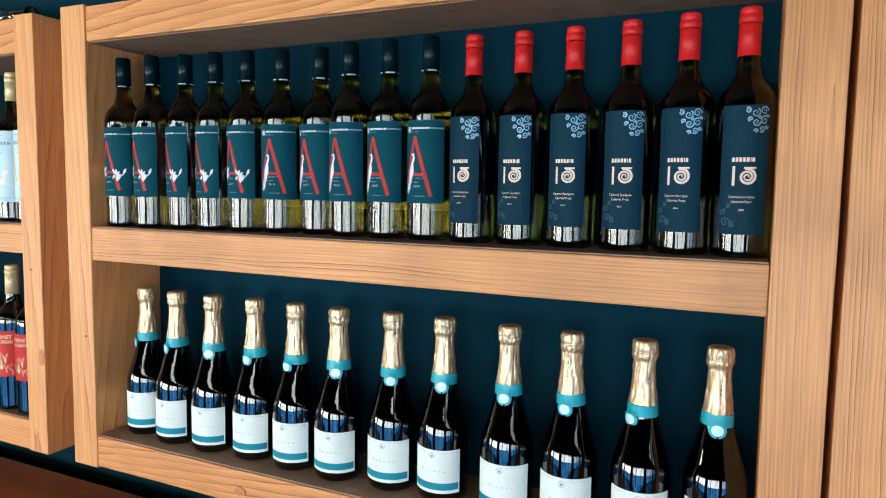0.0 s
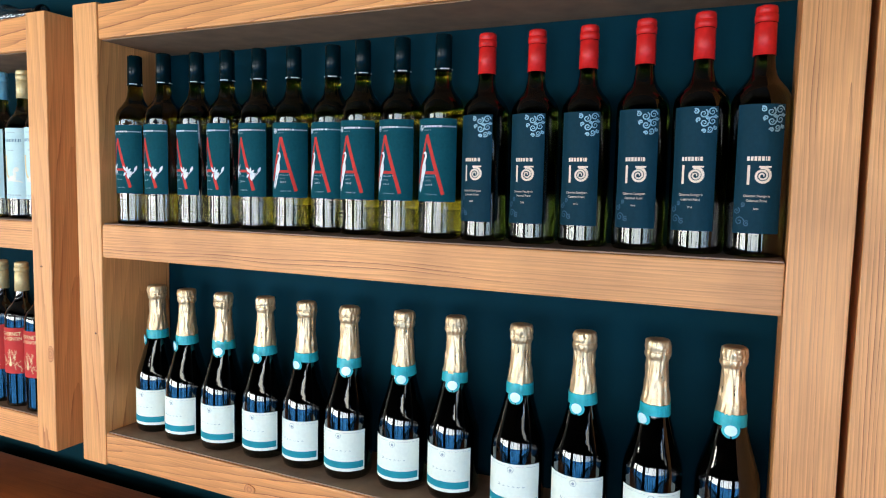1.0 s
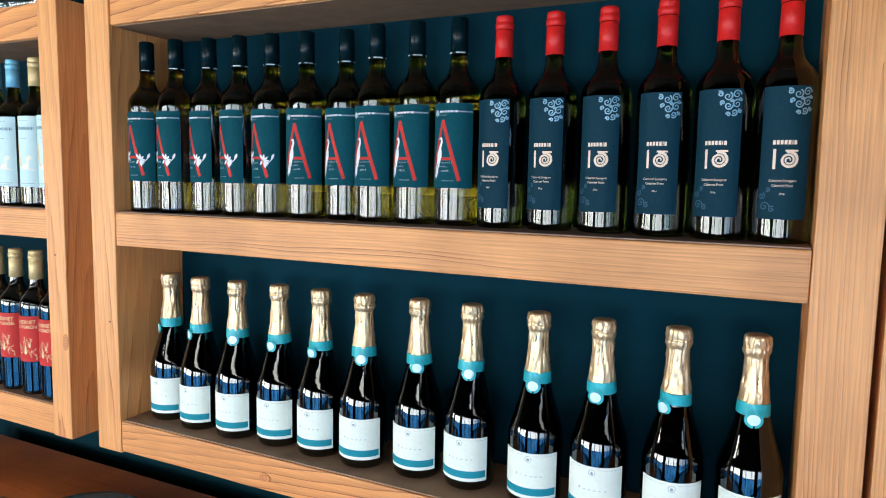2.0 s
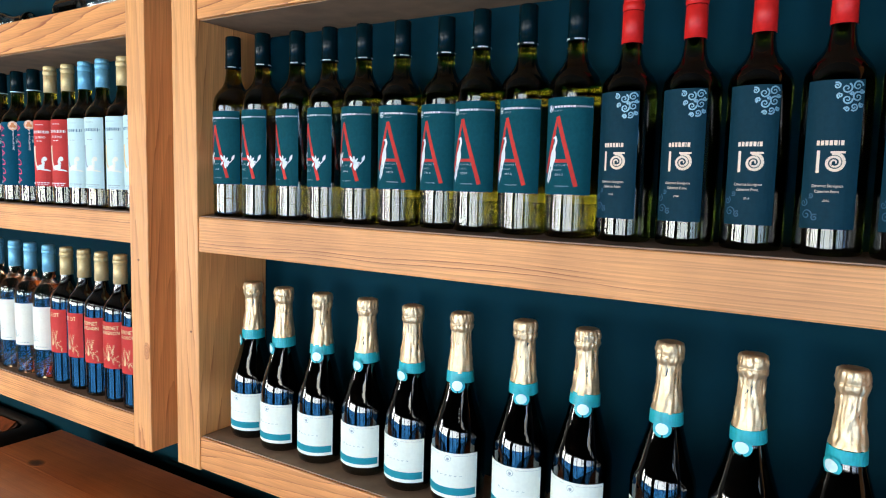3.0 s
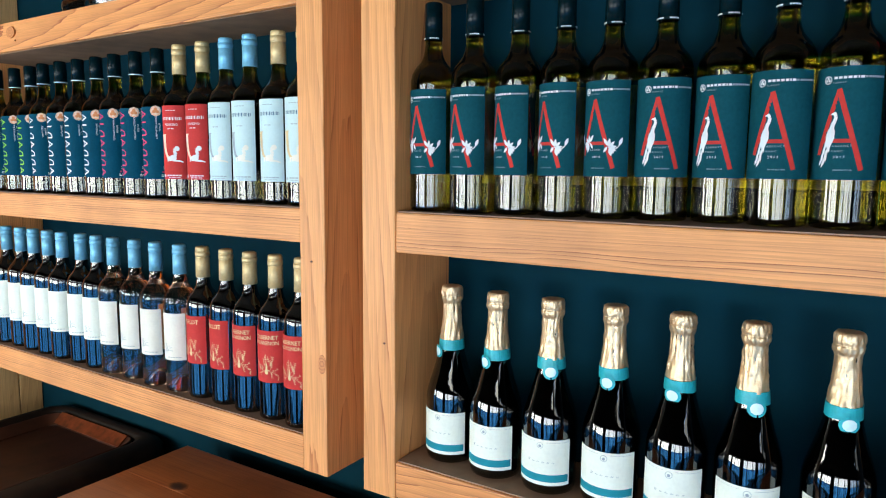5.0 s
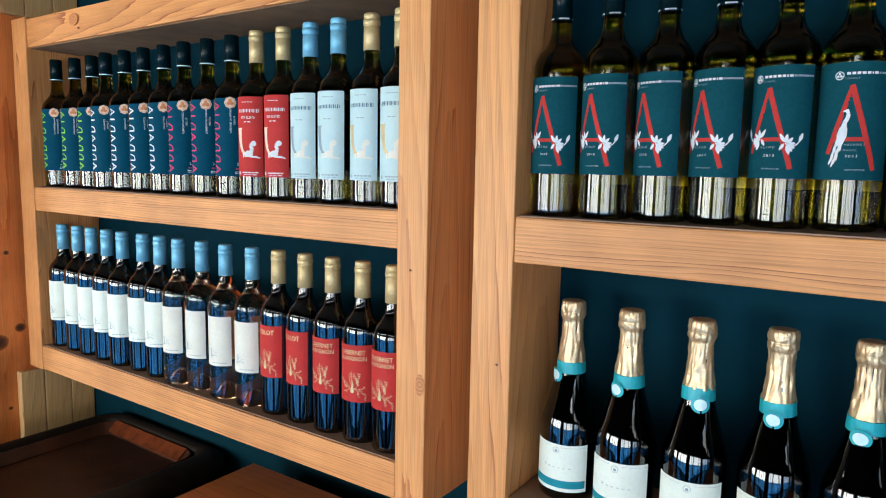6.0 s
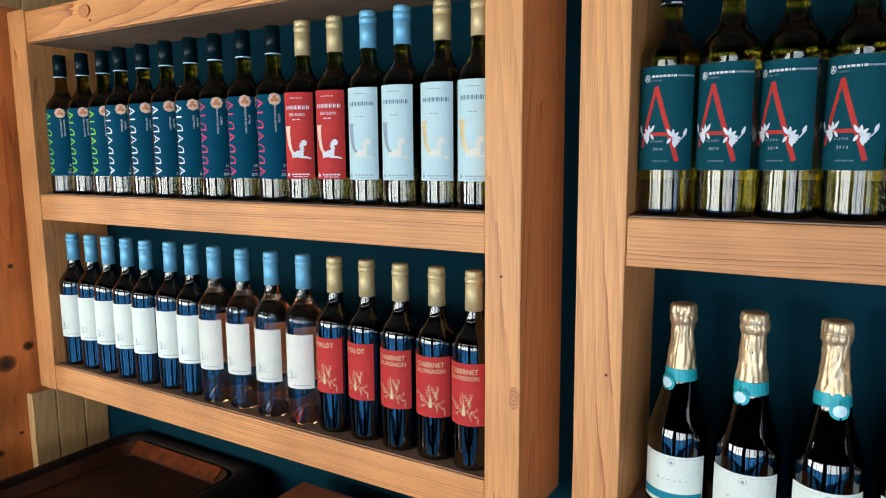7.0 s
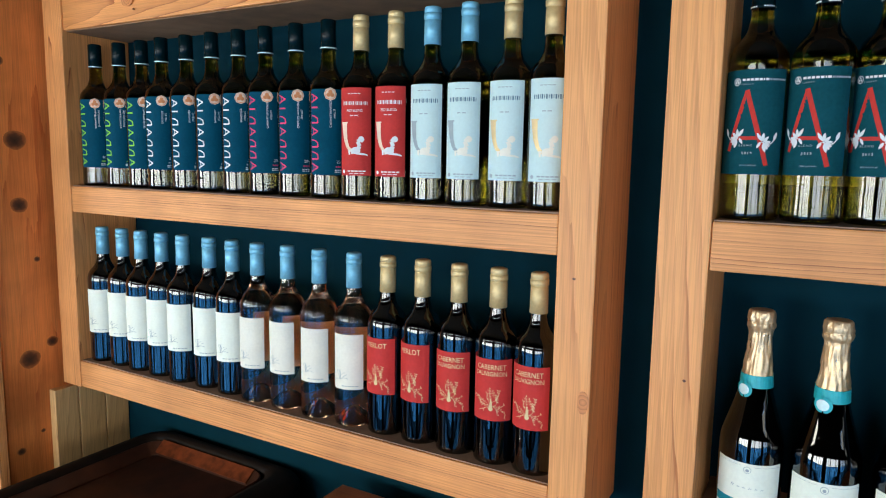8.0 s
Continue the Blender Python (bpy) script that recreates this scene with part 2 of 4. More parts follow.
I_GREEN = plain("green_ink", (0.25, 0.62, 0.05), 0.5, spec=0.07)
I_PINK = plain("pink_ink", (0.72, 0.06, 0.16), 0.5, spec=0.07)
I_GOLD = plain("gold_ink", (0.78, 0.60, 0.32), 0.4, 0.3, spec=0.07)
I_COPPER = plain("copper_ink", (0.72, 0.28, 0.12), 0.4, 0.2, spec=0.07)
I_PEACH = plain("peach_ink", (0.88, 0.68, 0.52), 0.5, spec=0.07)
I_FAINT = plain("faint_grey_ink", (0.36, 0.42, 0.44), 0.5, spec=0.07)
I_TEAL = plain("teal_ink", (0.02, 0.25, 0.31), 0.5, spec=0.07)
I_DARK = plain("dark_blue_ink", (0.10, 0.19, 0.26), 0.5, spec=0.07)


# ---------------------------------------------------------------- mesh helpers
def to_object(name, bm, material, smooth=False):
    me = bpy.data.meshes.new(name)
    bmesh.ops.recalc_face_normals(bm, faces=bm.faces)
    bm.to_mesh(me)
    bm.free()
    if smooth:
        me.shade_smooth()
    me.materials.append(material)
    return new(name, me)


def part(name, bm, material, parent, label="", smooth=False, at=None):
    """One mesh object under a thing or under a part; at: its pose in the parent's frame."""
    ob = to_object(name, bm, material, smooth)
    ob.parent = parent
    if at is not None:
        ob.matrix_basis = at
    return tagged(ob, label) if label else ob


def box(x0, x1, y0, y1, z0, z1, bevel=0.0, seg=1):
    bm = bmesh.new()
    bmesh.ops.create_cube(bm, size=1)
    bmesh.ops.scale(bm, vec=(x1 - x0, y1 - y0, z1 - z0), verts=bm.verts)
    bmesh.ops.translate(bm, vec=((x0 + x1) / 2, (y0 + y1) / 2, (z0 + z1) / 2), verts=bm.verts)
    if bevel:
        bmesh.ops.bevel(bm, geom=bm.edges, offset=bevel, segments=seg, affect="EDGES", profile=0.6)
    return bm


def plank(name, x0, x1, y0, y1, z0, z1, material, parent=None, along="x", bevel=0.0025, label="", rough=0.0008):
    """A sawn board with eased, slightly uneven edges; its grain runs along its own x."""
    dims = {"x": (x1 - x0, y1 - y0, z1 - z0), "z": (z1 - z0, y1 - y0, x1 - x0), "y": (y1 - y0, x1 - x0, z1 - z0)}[along]
    a, b, c = (d / 2 for d in dims)
    bm = box(-a, a, -b, b, -c, c)
    cuts = max(2, int(dims[0] / 0.08))
    longs = [e for e in bm.edges if abs(e.verts[0].co.x - e.verts[1].co.x) > a]
    bmesh.ops.subdivide_edges(bm, edges=longs, cuts=cuts, use_grid_fill=True)
    sharp = [e for e in bm.edges if len(e.link_faces) == 2 and e.calc_face_angle() > 0.5]
    bmesh.ops.bevel(bm, geom=sharp, offset=bevel, segments=2, affect="EDGES", profile=0.6)
    seed = Vector((x0 * 3.1, y0 * 5.7, z0 * 4.3))
    for v in bm.verts:
        k = noise.noise_vector(v.co * 9 + seed)
        v.co += Vector((0, k.y, k.z)) * rough
    turn = {"x": Matrix.Identity(4), "z": Matrix.Rotation(radians(-90), 4, "Y"), "y": Matrix.Rotation(radians(90), 4, "Z")}[along]
    at = Matrix.Translation(((x0 + x1) / 2, (y0 + y1) / 2, (z0 + z1) / 2)) @ turn
    ob = to_object(name, bm, material)
    if parent is not None:
        ob.parent = parent
        at = parent.matrix_basis.inverted() @ at
    ob.matrix_basis = at
    return tagged(ob, label) if label else ob


def lathe(profile, seg=40, wobble=None):
    """A turned body from (radius, height) pairs, bottom to top, closed at both ends where the radius is 0."""
    bm = bmesh.new()
    rings = []
    for r, z in profile:
        if r < 1e-6:
            rings.append([bm.verts.new((0, 0, z))])
            continue
        ring = []
        for i in range(seg):
            a = 2 * math.pi * i / seg
            k = r + (wobble(a, z, r) if wobble else 0)
            ring.append(bm.verts.new((k * math.sin(a), -k * math.cos(a), z)))
        rings.append(ring)
    for lo, hi in zip(rings, rings[1:]):
        for i in range(seg):
            j = (i + 1) % seg
            if len(lo) == 1:
                bm.faces.new((lo[0], hi[i], hi[j]))
            elif len(hi) == 1:
                bm.faces.new((lo[i], lo[j], hi[0]))
            else:
                bm.faces.new((lo[i], lo[j], hi[j], hi[i]))
    return bm


def smooth_profile(points, n=5):
    """Catmull-Rom through (radius, height) points."""
    out = []
    p = [points[0], *points, points[-1]]
    for a, b, c, d in zip(p, p[1:], p[2:], p[3:]):
        for k in range(n):
            t = k / n
            out.append(tuple(max(0.0, 0.5 * (2 * b[i] + (c[i] - a[i]) * t + (2 * a[i] - 5 * b[i] + 4 * c[i] - d[i]) * t * t
                                             + (3 * b[i] - a[i] - 3 * c[i] + d[i]) * t ** 3)) for i in (0, 1)))
    out.append(points[-1])
    return out


def sheet(r, s0, s1, z0, z1, thick=0.0003, corner=0.0):
    """A paper label round a bottle of radius r; s: metres along the curve from its middle."""
    bm = bmesh.new()
    n = max(6, int((s1 - s0) / 0.004))
    cols = []
    for i in range(n + 1):
        s = s0 + (s1 - s0) * i / n
        a = s / r
        d = min(s - s0, s1 - s)
        cut = corner - math.sqrt(max(0, corner ** 2 - (corner - d) ** 2)) if d < corner else 0
        cols.append([bm.verts.new((q * math.sin(a), -q * math.cos(a), z)) for q, z in
                     ((r, z0 + cut), (r + thick, z0 + cut), (r + thick, z1 - cut), (r, z1 - cut))])
    for p, q in zip(cols, cols[1:]):
        for k in range(3):
            bm.faces.new((p[k], q[k], q[k + 1], p[k + 1]))
    bm.faces.new(cols[0])
    bm.faces.new(cols[-1][::-1])
    return bm


FONT_CACHE = {}


def letters(body):
    """Vertices and faces of a line of text, one unit high, centred."""
    if body not in FONT_CACHE:
        cu = bpy.data.curves.new("line", "FONT")
        cu.body, cu.align_x, cu.align_y, cu.resolution_u, cu.size = body, "CENTER", "CENTER", 2, 1.0
        ob = bpy.data.objects.new("line", cu)
        me = bpy.data.meshes.new_from_object(ob)
        FONT_CACHE[body] = ([(v.co.x, v.co.y) for v in me.vertices], [tuple(p.vertices) for p in me.polygons])
        bpy.data.objects.remove(ob)
        bpy.data.meshes.remove(me)
        bpy.data.curves.remove(cu)
    return FONT_CACHE[body]


def clip_side(pts, at, sign):
    """The part of a flat shape on one side of s = at."""
    out = []
    for p, q in zip(pts, pts[1:] + pts[:1]):
        dp, dq = sign * (p[0] - at), sign * (q[0] - at)
        if dp >= 0:
            out.append(p)
        if (dp > 1e-9 and dq < -1e-9) or (dp < -1e-9 and dq > 1e-9):
            t = dp / (dp - dq)
            out.append((at, p[1] + (q[1] - p[1]) * t))
    return out


class Ink:
    """Printed shapes on a bottle's label: s along the curve, z up, both in metres."""

    def __init__(self, r, lift=0.0006):
        self.r, self.k, self.v, self.f = r, r + lift, [], []

    def face(self, pts):
        o = len(self.v)
        self.v += pts
        self.f.append(tuple(range(o, o + len(pts))))

    def stroke(self, pts, w, w2=None):
        w2 = w if w2 is None else w2
        total = max(1, len(pts) - 1)
        for i, ((x0, z0), (x1, z1)) in enumerate(zip(pts, pts[1:])):
            dx, dz = x1 - x0, z1 - z0
            ln = math.hypot(dx, dz) or 1e-9
            nx, nz = -dz / ln, dx / ln
            m = max(1, int(ln / 0.004))
            for j in range(m):
                t0, t1 = j / m, (j + 1) / m
                wa = (w + (w2 - w) * (i + t0) / total) / 2
                wb = (w + (w2 - w) * (i + t1) / total) / 2
                a, c = (x0 + dx * t0, z0 + dz * t0), (x0 + dx * t1, z0 + dz * t1)
                self.face([(a[0] + nx * wa, a[1] + nz * wa), (a[0] - nx * wa, a[1] - nz * wa),
                           (c[0] - nx * wb, c[1] - nz * wb), (c[0] + nx * wb, c[1] + nz * wb)])
        return self

    def disc(self, s, z, rad, n=14, sz=None):
        sz = rad if sz is None else sz
        self.face([(s + rad * math.cos(2 * math.pi * i / n), z + sz * math.sin(2 * math.pi * i / n)) for i in range(n)])
        return self

    def ring(self, s, z, rad, w, n=18):
        return self.stroke([(s + rad * math.cos(2 * math.pi * i / n), z + rad * math.sin(2 * math.pi * i / n)) for i in range(n + 1)], w)

    def spiral(self, s, z, rad, turns, w, start=0.0, flip=1, w2=None):
        n = int(turns * 16)
        return self.stroke([(s + flip * rad * (1 - i / n * 0.88) * math.cos(start + 2 * math.pi * turns * i / n),
                             z + rad * (1 - i / n * 0.88) * math.sin(start + 2 * math.pi * turns * i / n)) for i in range(n + 1)], w, w2)

    def text(self, body, s, z, size, upright=False, squeeze=1.0):
        vs, fs = letters(body)
        o = len(self.v)
        for x, y in vs:
            x *= squeeze
            self.v.append((s - y * size, z + x * size) if upright else (s + x * size, z + y * size))
        self.f += [tuple(i + o for i in f) for f in fs]
        return self

    def bars(self, s, z, w, h, widths):
        """Plain blocks in a line, for writing that is not lettered."""
        total = sum(widths) + 0.35 * (len(widths) - 1)
        x = s - w / 2
        for k in widths:
            a, b = x, x + w * k / total
            self.stroke([(a, z), (b, z)], h)
            x = b + w * 0.35 / total
        return self

    def done(self):
        bm = bmesh.new()

        def lay(pts):
            bm.faces.new([bm.verts.new((self.k * math.sin(s / self.r), -self.k * math.cos(s / self.r), z)) for s, z in pts])

        step = 0.075 * self.r
        for f in self.f:
            pts = [self.v[i] for i in f]
            lo, hi = min(p[0] for p in pts), max(p[0] for p in pts)
            n = math.ceil((hi - lo) / step)
            if n < 2:
                lay(pts)
                continue
            for k in range(n):
                a, b = lo + (hi - lo) * k / n, lo + (hi - lo) * (k + 1) / n
                cut = clip_side(clip_side(pts, a, 1), b, -1)
                if len(cut) > 2:
                    lay(cut)
        bmesh.ops.remove_doubles(bm, verts=bm.verts, dist=1e-6)
        return bm


# ---------------------------------------------------------------- the setting
def structure(ob, label):
    return tagged(ob, label, kind="structure")


structure(to_object("floor", box(WEST_X, EAST_X, SOUTH_Y, BACK + 0.2, -0.1, 0.0), FLOORING), "polished dark grey stone floor of the shop")
structure(to_object("ceiling", box(WEST_X - 0.2, EAST_X + 0.2, SOUTH_Y - 0.2, BACK + 0.2, CEIL, CEIL + 0.15), CEILING), "dark painted ceiling over the shop")
structure(to_object("wall_north", box(WEST_X, EAST_X, BACK, BACK + 0.2, 0.0, CEIL), TEAL), "dark teal painted wall behind the wine shelves")
structure(to_object("wall_east", box(EAST_X, EAST_X + 0.2, SOUTH_Y, BACK + 0.2, 0.0, CEIL), PLASTER), "plain dark plaster wall")


def glazed_wall(name, along, at, a0, a1, bays, label):
    """A wall with floor-high glazed openings, their frames and panes."""
    out = -0.2
    edges = [a0] + [v for bay in bays for v in bay] + [a1]
    bm = bmesh.new()

    def solid(u0, u1, z0, z1):
        b2 = box(u0, u1, at + out, at, z0, z1) if along == "x" else box(at + out, at, u0, u1, z0, z1)
        me = bpy.data.meshes.new("tmp")
        b2.to_mesh(me)
        b2.free()
        bm.from_mesh(me)
        bpy.data.meshes.remove(me)

    for u0, u1 in zip(edges[0::2], edges[1::2]):
        solid(u0, u1, 0, CEIL)
    for u0, u1 in bays:
        solid(u0, u1, HEAD, GLINT_SLOT[0])
        solid(u0, u1, GLINT_SLOT[1], CEIL)
        solid(u0, u1, 0.0, SILL)
    wall = structure(to_object(name, bm, DARKFRAME), label)
    for i, (u0, u1) in enumerate(bays):
        win = tagged(new("window_%d" % (i + 1 + (4 if along == "y" else 0))), "tall dark-framed glazed bay with clear panes", kind="structure")
        m1, m2 = u0 + (u1 - u0) * (0.30 + 0.11 * (i % 2)), u0 + (u1 - u0) * (0.62 + 0.05 * (i % 3))
        for k, (v0, v1, z0, z1) in enumerate([(u0, u0 + 0.06, SILL, HEAD), (u1 - 0.06, u1, SILL, HEAD), (m1 - 0.05, m1 + 0.05, SILL, HEAD), (m2 - 0.03, m2 + 0.03, SILL, HEAD),
                                              (u0 + 0.26, u0 + 0.285, SILL, HEAD), (u1 - 0.34, u1 - 0.31, SILL, HEAD), (m1 + 0.24, m1 + 0.26, SILL, TRANSOM),
                                              (m2 + 0.02, u1 - 0.34, TRANSOM - 0.03, TRANSOM + 0.02)]):
            b3 = box(v0, v1, at - 0.1, at - 0.04, z0, z1, 0.004) if along == "x" else box(at - 0.1, at - 0.04, v0, v1, z0, z1, 0.004)
            part("window_frame", b3, DARKFRAME, win)
    return wall


glazed_wall("wall_south", "x", SOUTH_Y, WEST_X - 0.2, EAST_X + 0.2, BAYS_S, "dark wall with tall glazed bays and added glint slots over them")
structure(to_object("wall_west", box(WEST_X - 0.2, WEST_X, SOUTH_Y, BACK + 0.2, 0.0, CEIL), PLASTER), "plain dark plaster wall at the room's end")

# glowing blue plane added outside the glazing for blue reflections and low fill
_m, _n, _l, _b = mat("glowing_blue_backdrop")
_tc, _nz = _n.new("ShaderNodeTexCoord"), _n.new("ShaderNodeTexNoise")
_nz.inputs["Scale"].default_value, _nz.inputs["Detail"].default_value = 1.6, 6
_l.new(_tc.outputs["Object"], _nz.inputs["Vector"])
_r = ramp(_n, [(0.36, (0.010, 0.13, 0.36)), (0.62, (0.09, 0.40, 0.90))])
_l.new(_nz.outputs["Fac"], _r.inputs[0])
_b.inputs["Base Color"].default_value = (0, 0, 0, 1)
_b.inputs["Roughness"].default_value = 1.0
_l.new(_r.outputs[0], _b.inputs["Emission Color"])
_b.inputs["Emission Strength"].default_value = 6.2
bd = bmesh.new()
vs = [bd.verts.new(p) for p in ((EAST_X + 6, SOUTH_Y - 4, -5), (WEST_X - 6, SOUTH_Y - 4, -5), (WEST_X - 6, SOUTH_Y - 4, 3), (EAST_X + 6, SOUTH_Y - 4, 3))]
bd.faces.new(vs)
structure(to_object("backdrop", bd, _m), "glowing blue backdrop added outside the glazing")

# pier of knotty boards beside the shelves
pier = tagged(new("wall_pier"), "knotty orange pine pier beside the wine shelves", kind="structure")
plank("panel", -3.2, -2.69, 0.76, BACK - 0.002, 0, CEIL, KNOTTY, pier, "z")
plank("corner_trim", -3.22, -2.683, 0.735, 0.757, 0, CEIL, PINE_PALE, pier, "z", label="pale pine corner board")
for ky, kz, kr in ((0.818, 1.55, 0.021), (0.818, 1.406, 0.017), (0.82, 1.049, 0.021), (0.788, 0.836, 0.009), (0.874, 1.08, 0.012), (0.79, 1.72, 0.012), (0.85, 1.28, 0.006), (0.84, 0.87, 0.005)):
    bm = bmesh.new()
    bmesh.ops.create_circle(bm, cap_ends=True, radius=kr, segments=18)
    for v in bm.verts:
        v.co *= 1 + 0.14 * noise.noise(v.co * 60 + Vector((ky * 50, kz * 50, 0)))
        v.co.y *= 1.15
    ext = bmesh.ops.extrude_face_region(bm, geom=bm.faces[:])
    bmesh.ops.translate(bm, vec=(0, 0, 0.0005), verts=[g for g in ext["geom"] if isinstance(g, bmesh.types.BMVert)])
    part("knot", bm, KNOT, pier, at=Matrix.Translation((-2.6898, ky, kz)) @ Matrix.Rotation(radians(90), 4, "Y"))
for nm, z0, z1 in (("side_board_lower", 0.0, 0.966), ("side_board_upper", 1.875, CEIL)):
    sb = tagged(new("trim"), "light pine boards fixed to the pier beside the shelf", kind="structure")
    for a, b in ((0.858, 0.915), (0.917, 0.984), (0.986, BACK - 0.002)):
        plank("board", -2.6885, -2.665, a, b, z0, z1, PINE_PANEL, sb, "z")


# ---------------------------------------------------------------- shelf units
def shelf_unit(x0, x1, x2, x3, boards, z0, z1, liner=True, label=""):
    u = new("wine_shelf_unit")
    u.matrix_basis = Matrix.Translation(((x0 + x3) / 2, (FRONT + BACK) / 2, z0))
    tagged(u, label, "shelf unit", "wine shelves along the wall")
    back = BACK - 0.002
    plank("side_board", x0, x1, FRONT, back, z0, z1, PINE_BROAD if -2 < x0 < -1 else PINE_PALE, u, "z")
    plank("side_board", x2, x3, FRONT, back, z0, z1, PINE_BROAD if x0 < -2 else PINE_PALE, u, "z")
    for i, (b0, b1) in enumerate(boards):
        plank("shelf_board", x1 + 0.0008, x2 - 0.0008, FRONT + 0.001 + 0.001 * i, back, b0, b1, PINE_FLAME if i == 2 or (i == 0 and x0 > -2) else PINE, u, "x")
        # thin sheet whose dark colour deepens the shade under the top board
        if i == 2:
            ob = to_object("soffit", box(x1 + 0.002, x2 - 0.002, FRONT + 0.010, back, b0 - 0.0022, b0 - 0.0004), SHADED_UNDERSIDE)
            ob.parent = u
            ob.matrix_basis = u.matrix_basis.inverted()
            tagged(ob, "grey-brown underside of the top board, darkened for shade")
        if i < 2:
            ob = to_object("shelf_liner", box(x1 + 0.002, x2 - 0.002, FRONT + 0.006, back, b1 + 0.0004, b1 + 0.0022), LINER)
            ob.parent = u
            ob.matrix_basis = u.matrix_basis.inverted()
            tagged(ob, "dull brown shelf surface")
    return u


_m, _n, _l, _b = mat("pale_knot")
_tc, _nz, _wv = _n.new("ShaderNodeTexCoord"), _n.new("ShaderNodeTexNoise"), _n.new("ShaderNodeTexWave")
_wv.wave_type, _wv.rings_direction, _wv.wave_profile = "RINGS", "Z", "SAW"
_wv.inputs["Scale"].default_value, _wv.inputs["Distortion"].default_value, _wv.inputs["Detail"].default_value = 55, 1.2, 2
_l.new(_tc.outputs["Object"], _wv.inputs["Vector"])
_r = ramp(_n, [(0.0, (0.70, 0.27, 0.085)), (0.7, (0.55, 0.19, 0.055)), (1.0, (0.43, 0.135, 0.038))])
_l.new(_wv.outputs["Fac"], _r.inputs[0])
_l.new(_r.outputs[0], _b.inputs["Base Color"])
_b.inputs["Roughness"].default_value = 0.5
PALE_KNOT = _m


def board_knot(unit, x, z, rx, rz, material):
    """A grown-in knot that lies flush in a board's front edge."""
    bm = bmesh.new()
    bmesh.ops.create_circle(bm, cap_ends=True, radius=1, segments=20)
    for v in bm.verts:
        k = 1 + 0.22 * noise.noise(v.co * 1.3 + Vector((x * 9, z * 9, 0)))
        v.co = Vector((v.co.x * rx * k, v.co.y * rz * k, 0))
    ext = bmesh.ops.extrude_face_region(bm, geom=bm.faces[:])
    bmesh.ops.translate(bm, vec=(0, 0, 0.0016), verts=[g for g in ext["geom"] if isinstance(g, bmesh.types.BMVert)])
    part("knot", bm, material, unit, at=unit.matrix_basis.inverted() @ Matrix.Translation((x, FRONT + 0.0006, z)) @ Matrix.Rotation(radians(90), 4, "X"))


R_BOARDS = [(0.984, 1.0435), (1.389, 1.4515), (1.797, 1.860)]
L_BOARDS = [(0.981, 1.0425), (1.391, 1.4495), (1.790, 1.857)]
unit_r = shelf_unit(-1.307, -1.242, -0.081, -0.014, R_BOARDS, 0.980, 1.864, label="thick pine wine shelf with two full rows of bottles")
unit_l = shelf_unit(-2.672, -2.603, -1.445, -1.388, L_BOARDS, 0.979, 1.862, label="thick pine wine shelf full of mixed wine bottles")
shelf_unit(-0.006, 0.058, 1.16, 1.225, R_BOARDS, 0.970, 1.866, label="thick pine shelf unit, its side board beside a narrow gap")
board_knot(unit_l, -2.374, 1.833, 0.019, 0.013, PALE_KNOT)
board_knot(unit_l, -1.397, 1.183, 0.0075, 0.017, PALE_KNOT)
board_knot(unit_r, -0.884, 1.007, 0.012, 0.008, PALE_KNOT)
for u, x, z in ((unit_l, -2.355, 1.812), (unit_l, -1.418, 1.36), (unit_r, -1.262, 1.24)):
    board_knot(u, x, z, 0.0025, 0.002, KNOT)
ROW_R1, ROW_R0, ROW_L1, ROW_L0 = 1.4537, 1.0457, 1.4517, 1.0447

# ---------------------------------------------------------------- bottles
BR = 0.0355
BORDEAUX = [(0, 0.006), (0.012, 0.005), (0.024, 0.0015), (0.031, 0.0), (0.0345, 0.002), (BR, 0.007)] + \
    [(BR, z) for z in (0.012, 0.05, 0.10, 0.15, 0.185, 0.192)] + \
    smooth_profile([(BR, 0.1955), (0.0351, 0.2015), (0.0336, 0.2085), (0.0309, 0.2150), (0.0272, 0.2208), (0.0227, 0.2262), (0.0186, 0.2320), (0.0157, 0.2385), (0.0141, 0.2460),
                    (0.0130, 0.256), (0.0126, 0.275), (0.0122, 0.295), (0.0120, 0.315)], 3) + [(0, 0.315)]


def scaled(profile, kz):
    return [(r, z * kz) for r, z in profile]


def capsule(top, bottom, r0, r1, material, parent, rim=True, label=""):
    """A long bottle capsule: slightly tapered skirt, a lip over the bottle's finish and a rounded top."""
    p = [(r0 - 0.0006, bottom), (r0, bottom), (r1, top - 0.022)]
    if rim:
        p += [(r1 - 0.0010, top - 0.0212), (r1 - 0.0010, top - 0.0204), (r1 + 0.0007, top - 0.0195), (r1 + 0.0009, top - 0.0112), (r1 - 0.0007, top - 0.0104), (r1 - 0.0007, top - 0.0096), (r1 + 0.0002, top - 0.0088)]
    p += [(r1, top - 0.003), (r1 - 0.001, top - 0.0008), (r1 - 0.003, top), (0, top)]
    return part("capsule", lathe(p, 28), material, parent, label, smooth=True)


def bottle_root(name, label, category="wine bottle", group=""):
    return tagged(new(name), label, category, group)


def leaf(ink, s, z, ang, ln, w):
    c, q = math.cos(ang), math.sin(ang)
    pts = []
    for t, k in ((0, 0), (0.25, 0.8), (0.5, 1), (0.8, 0.6), (1, 0)):
        pts.append((t * ln, k * w / 2))
    out = pts + [(x, -y) for x, y in pts[-2:0:-1]]
    ink.face([(s + x * c - y * q, z + x * q + y * c) for x, y in out])


def line(w, ink, label, r):
    """One line of lettering: text, s, z, size, and whether it runs upwards."""
    body, s, z, size, *rest = w
    return part("lettering", Ink(r, 0.0007).text(body, s, z, size, *rest).done(), ink, label)


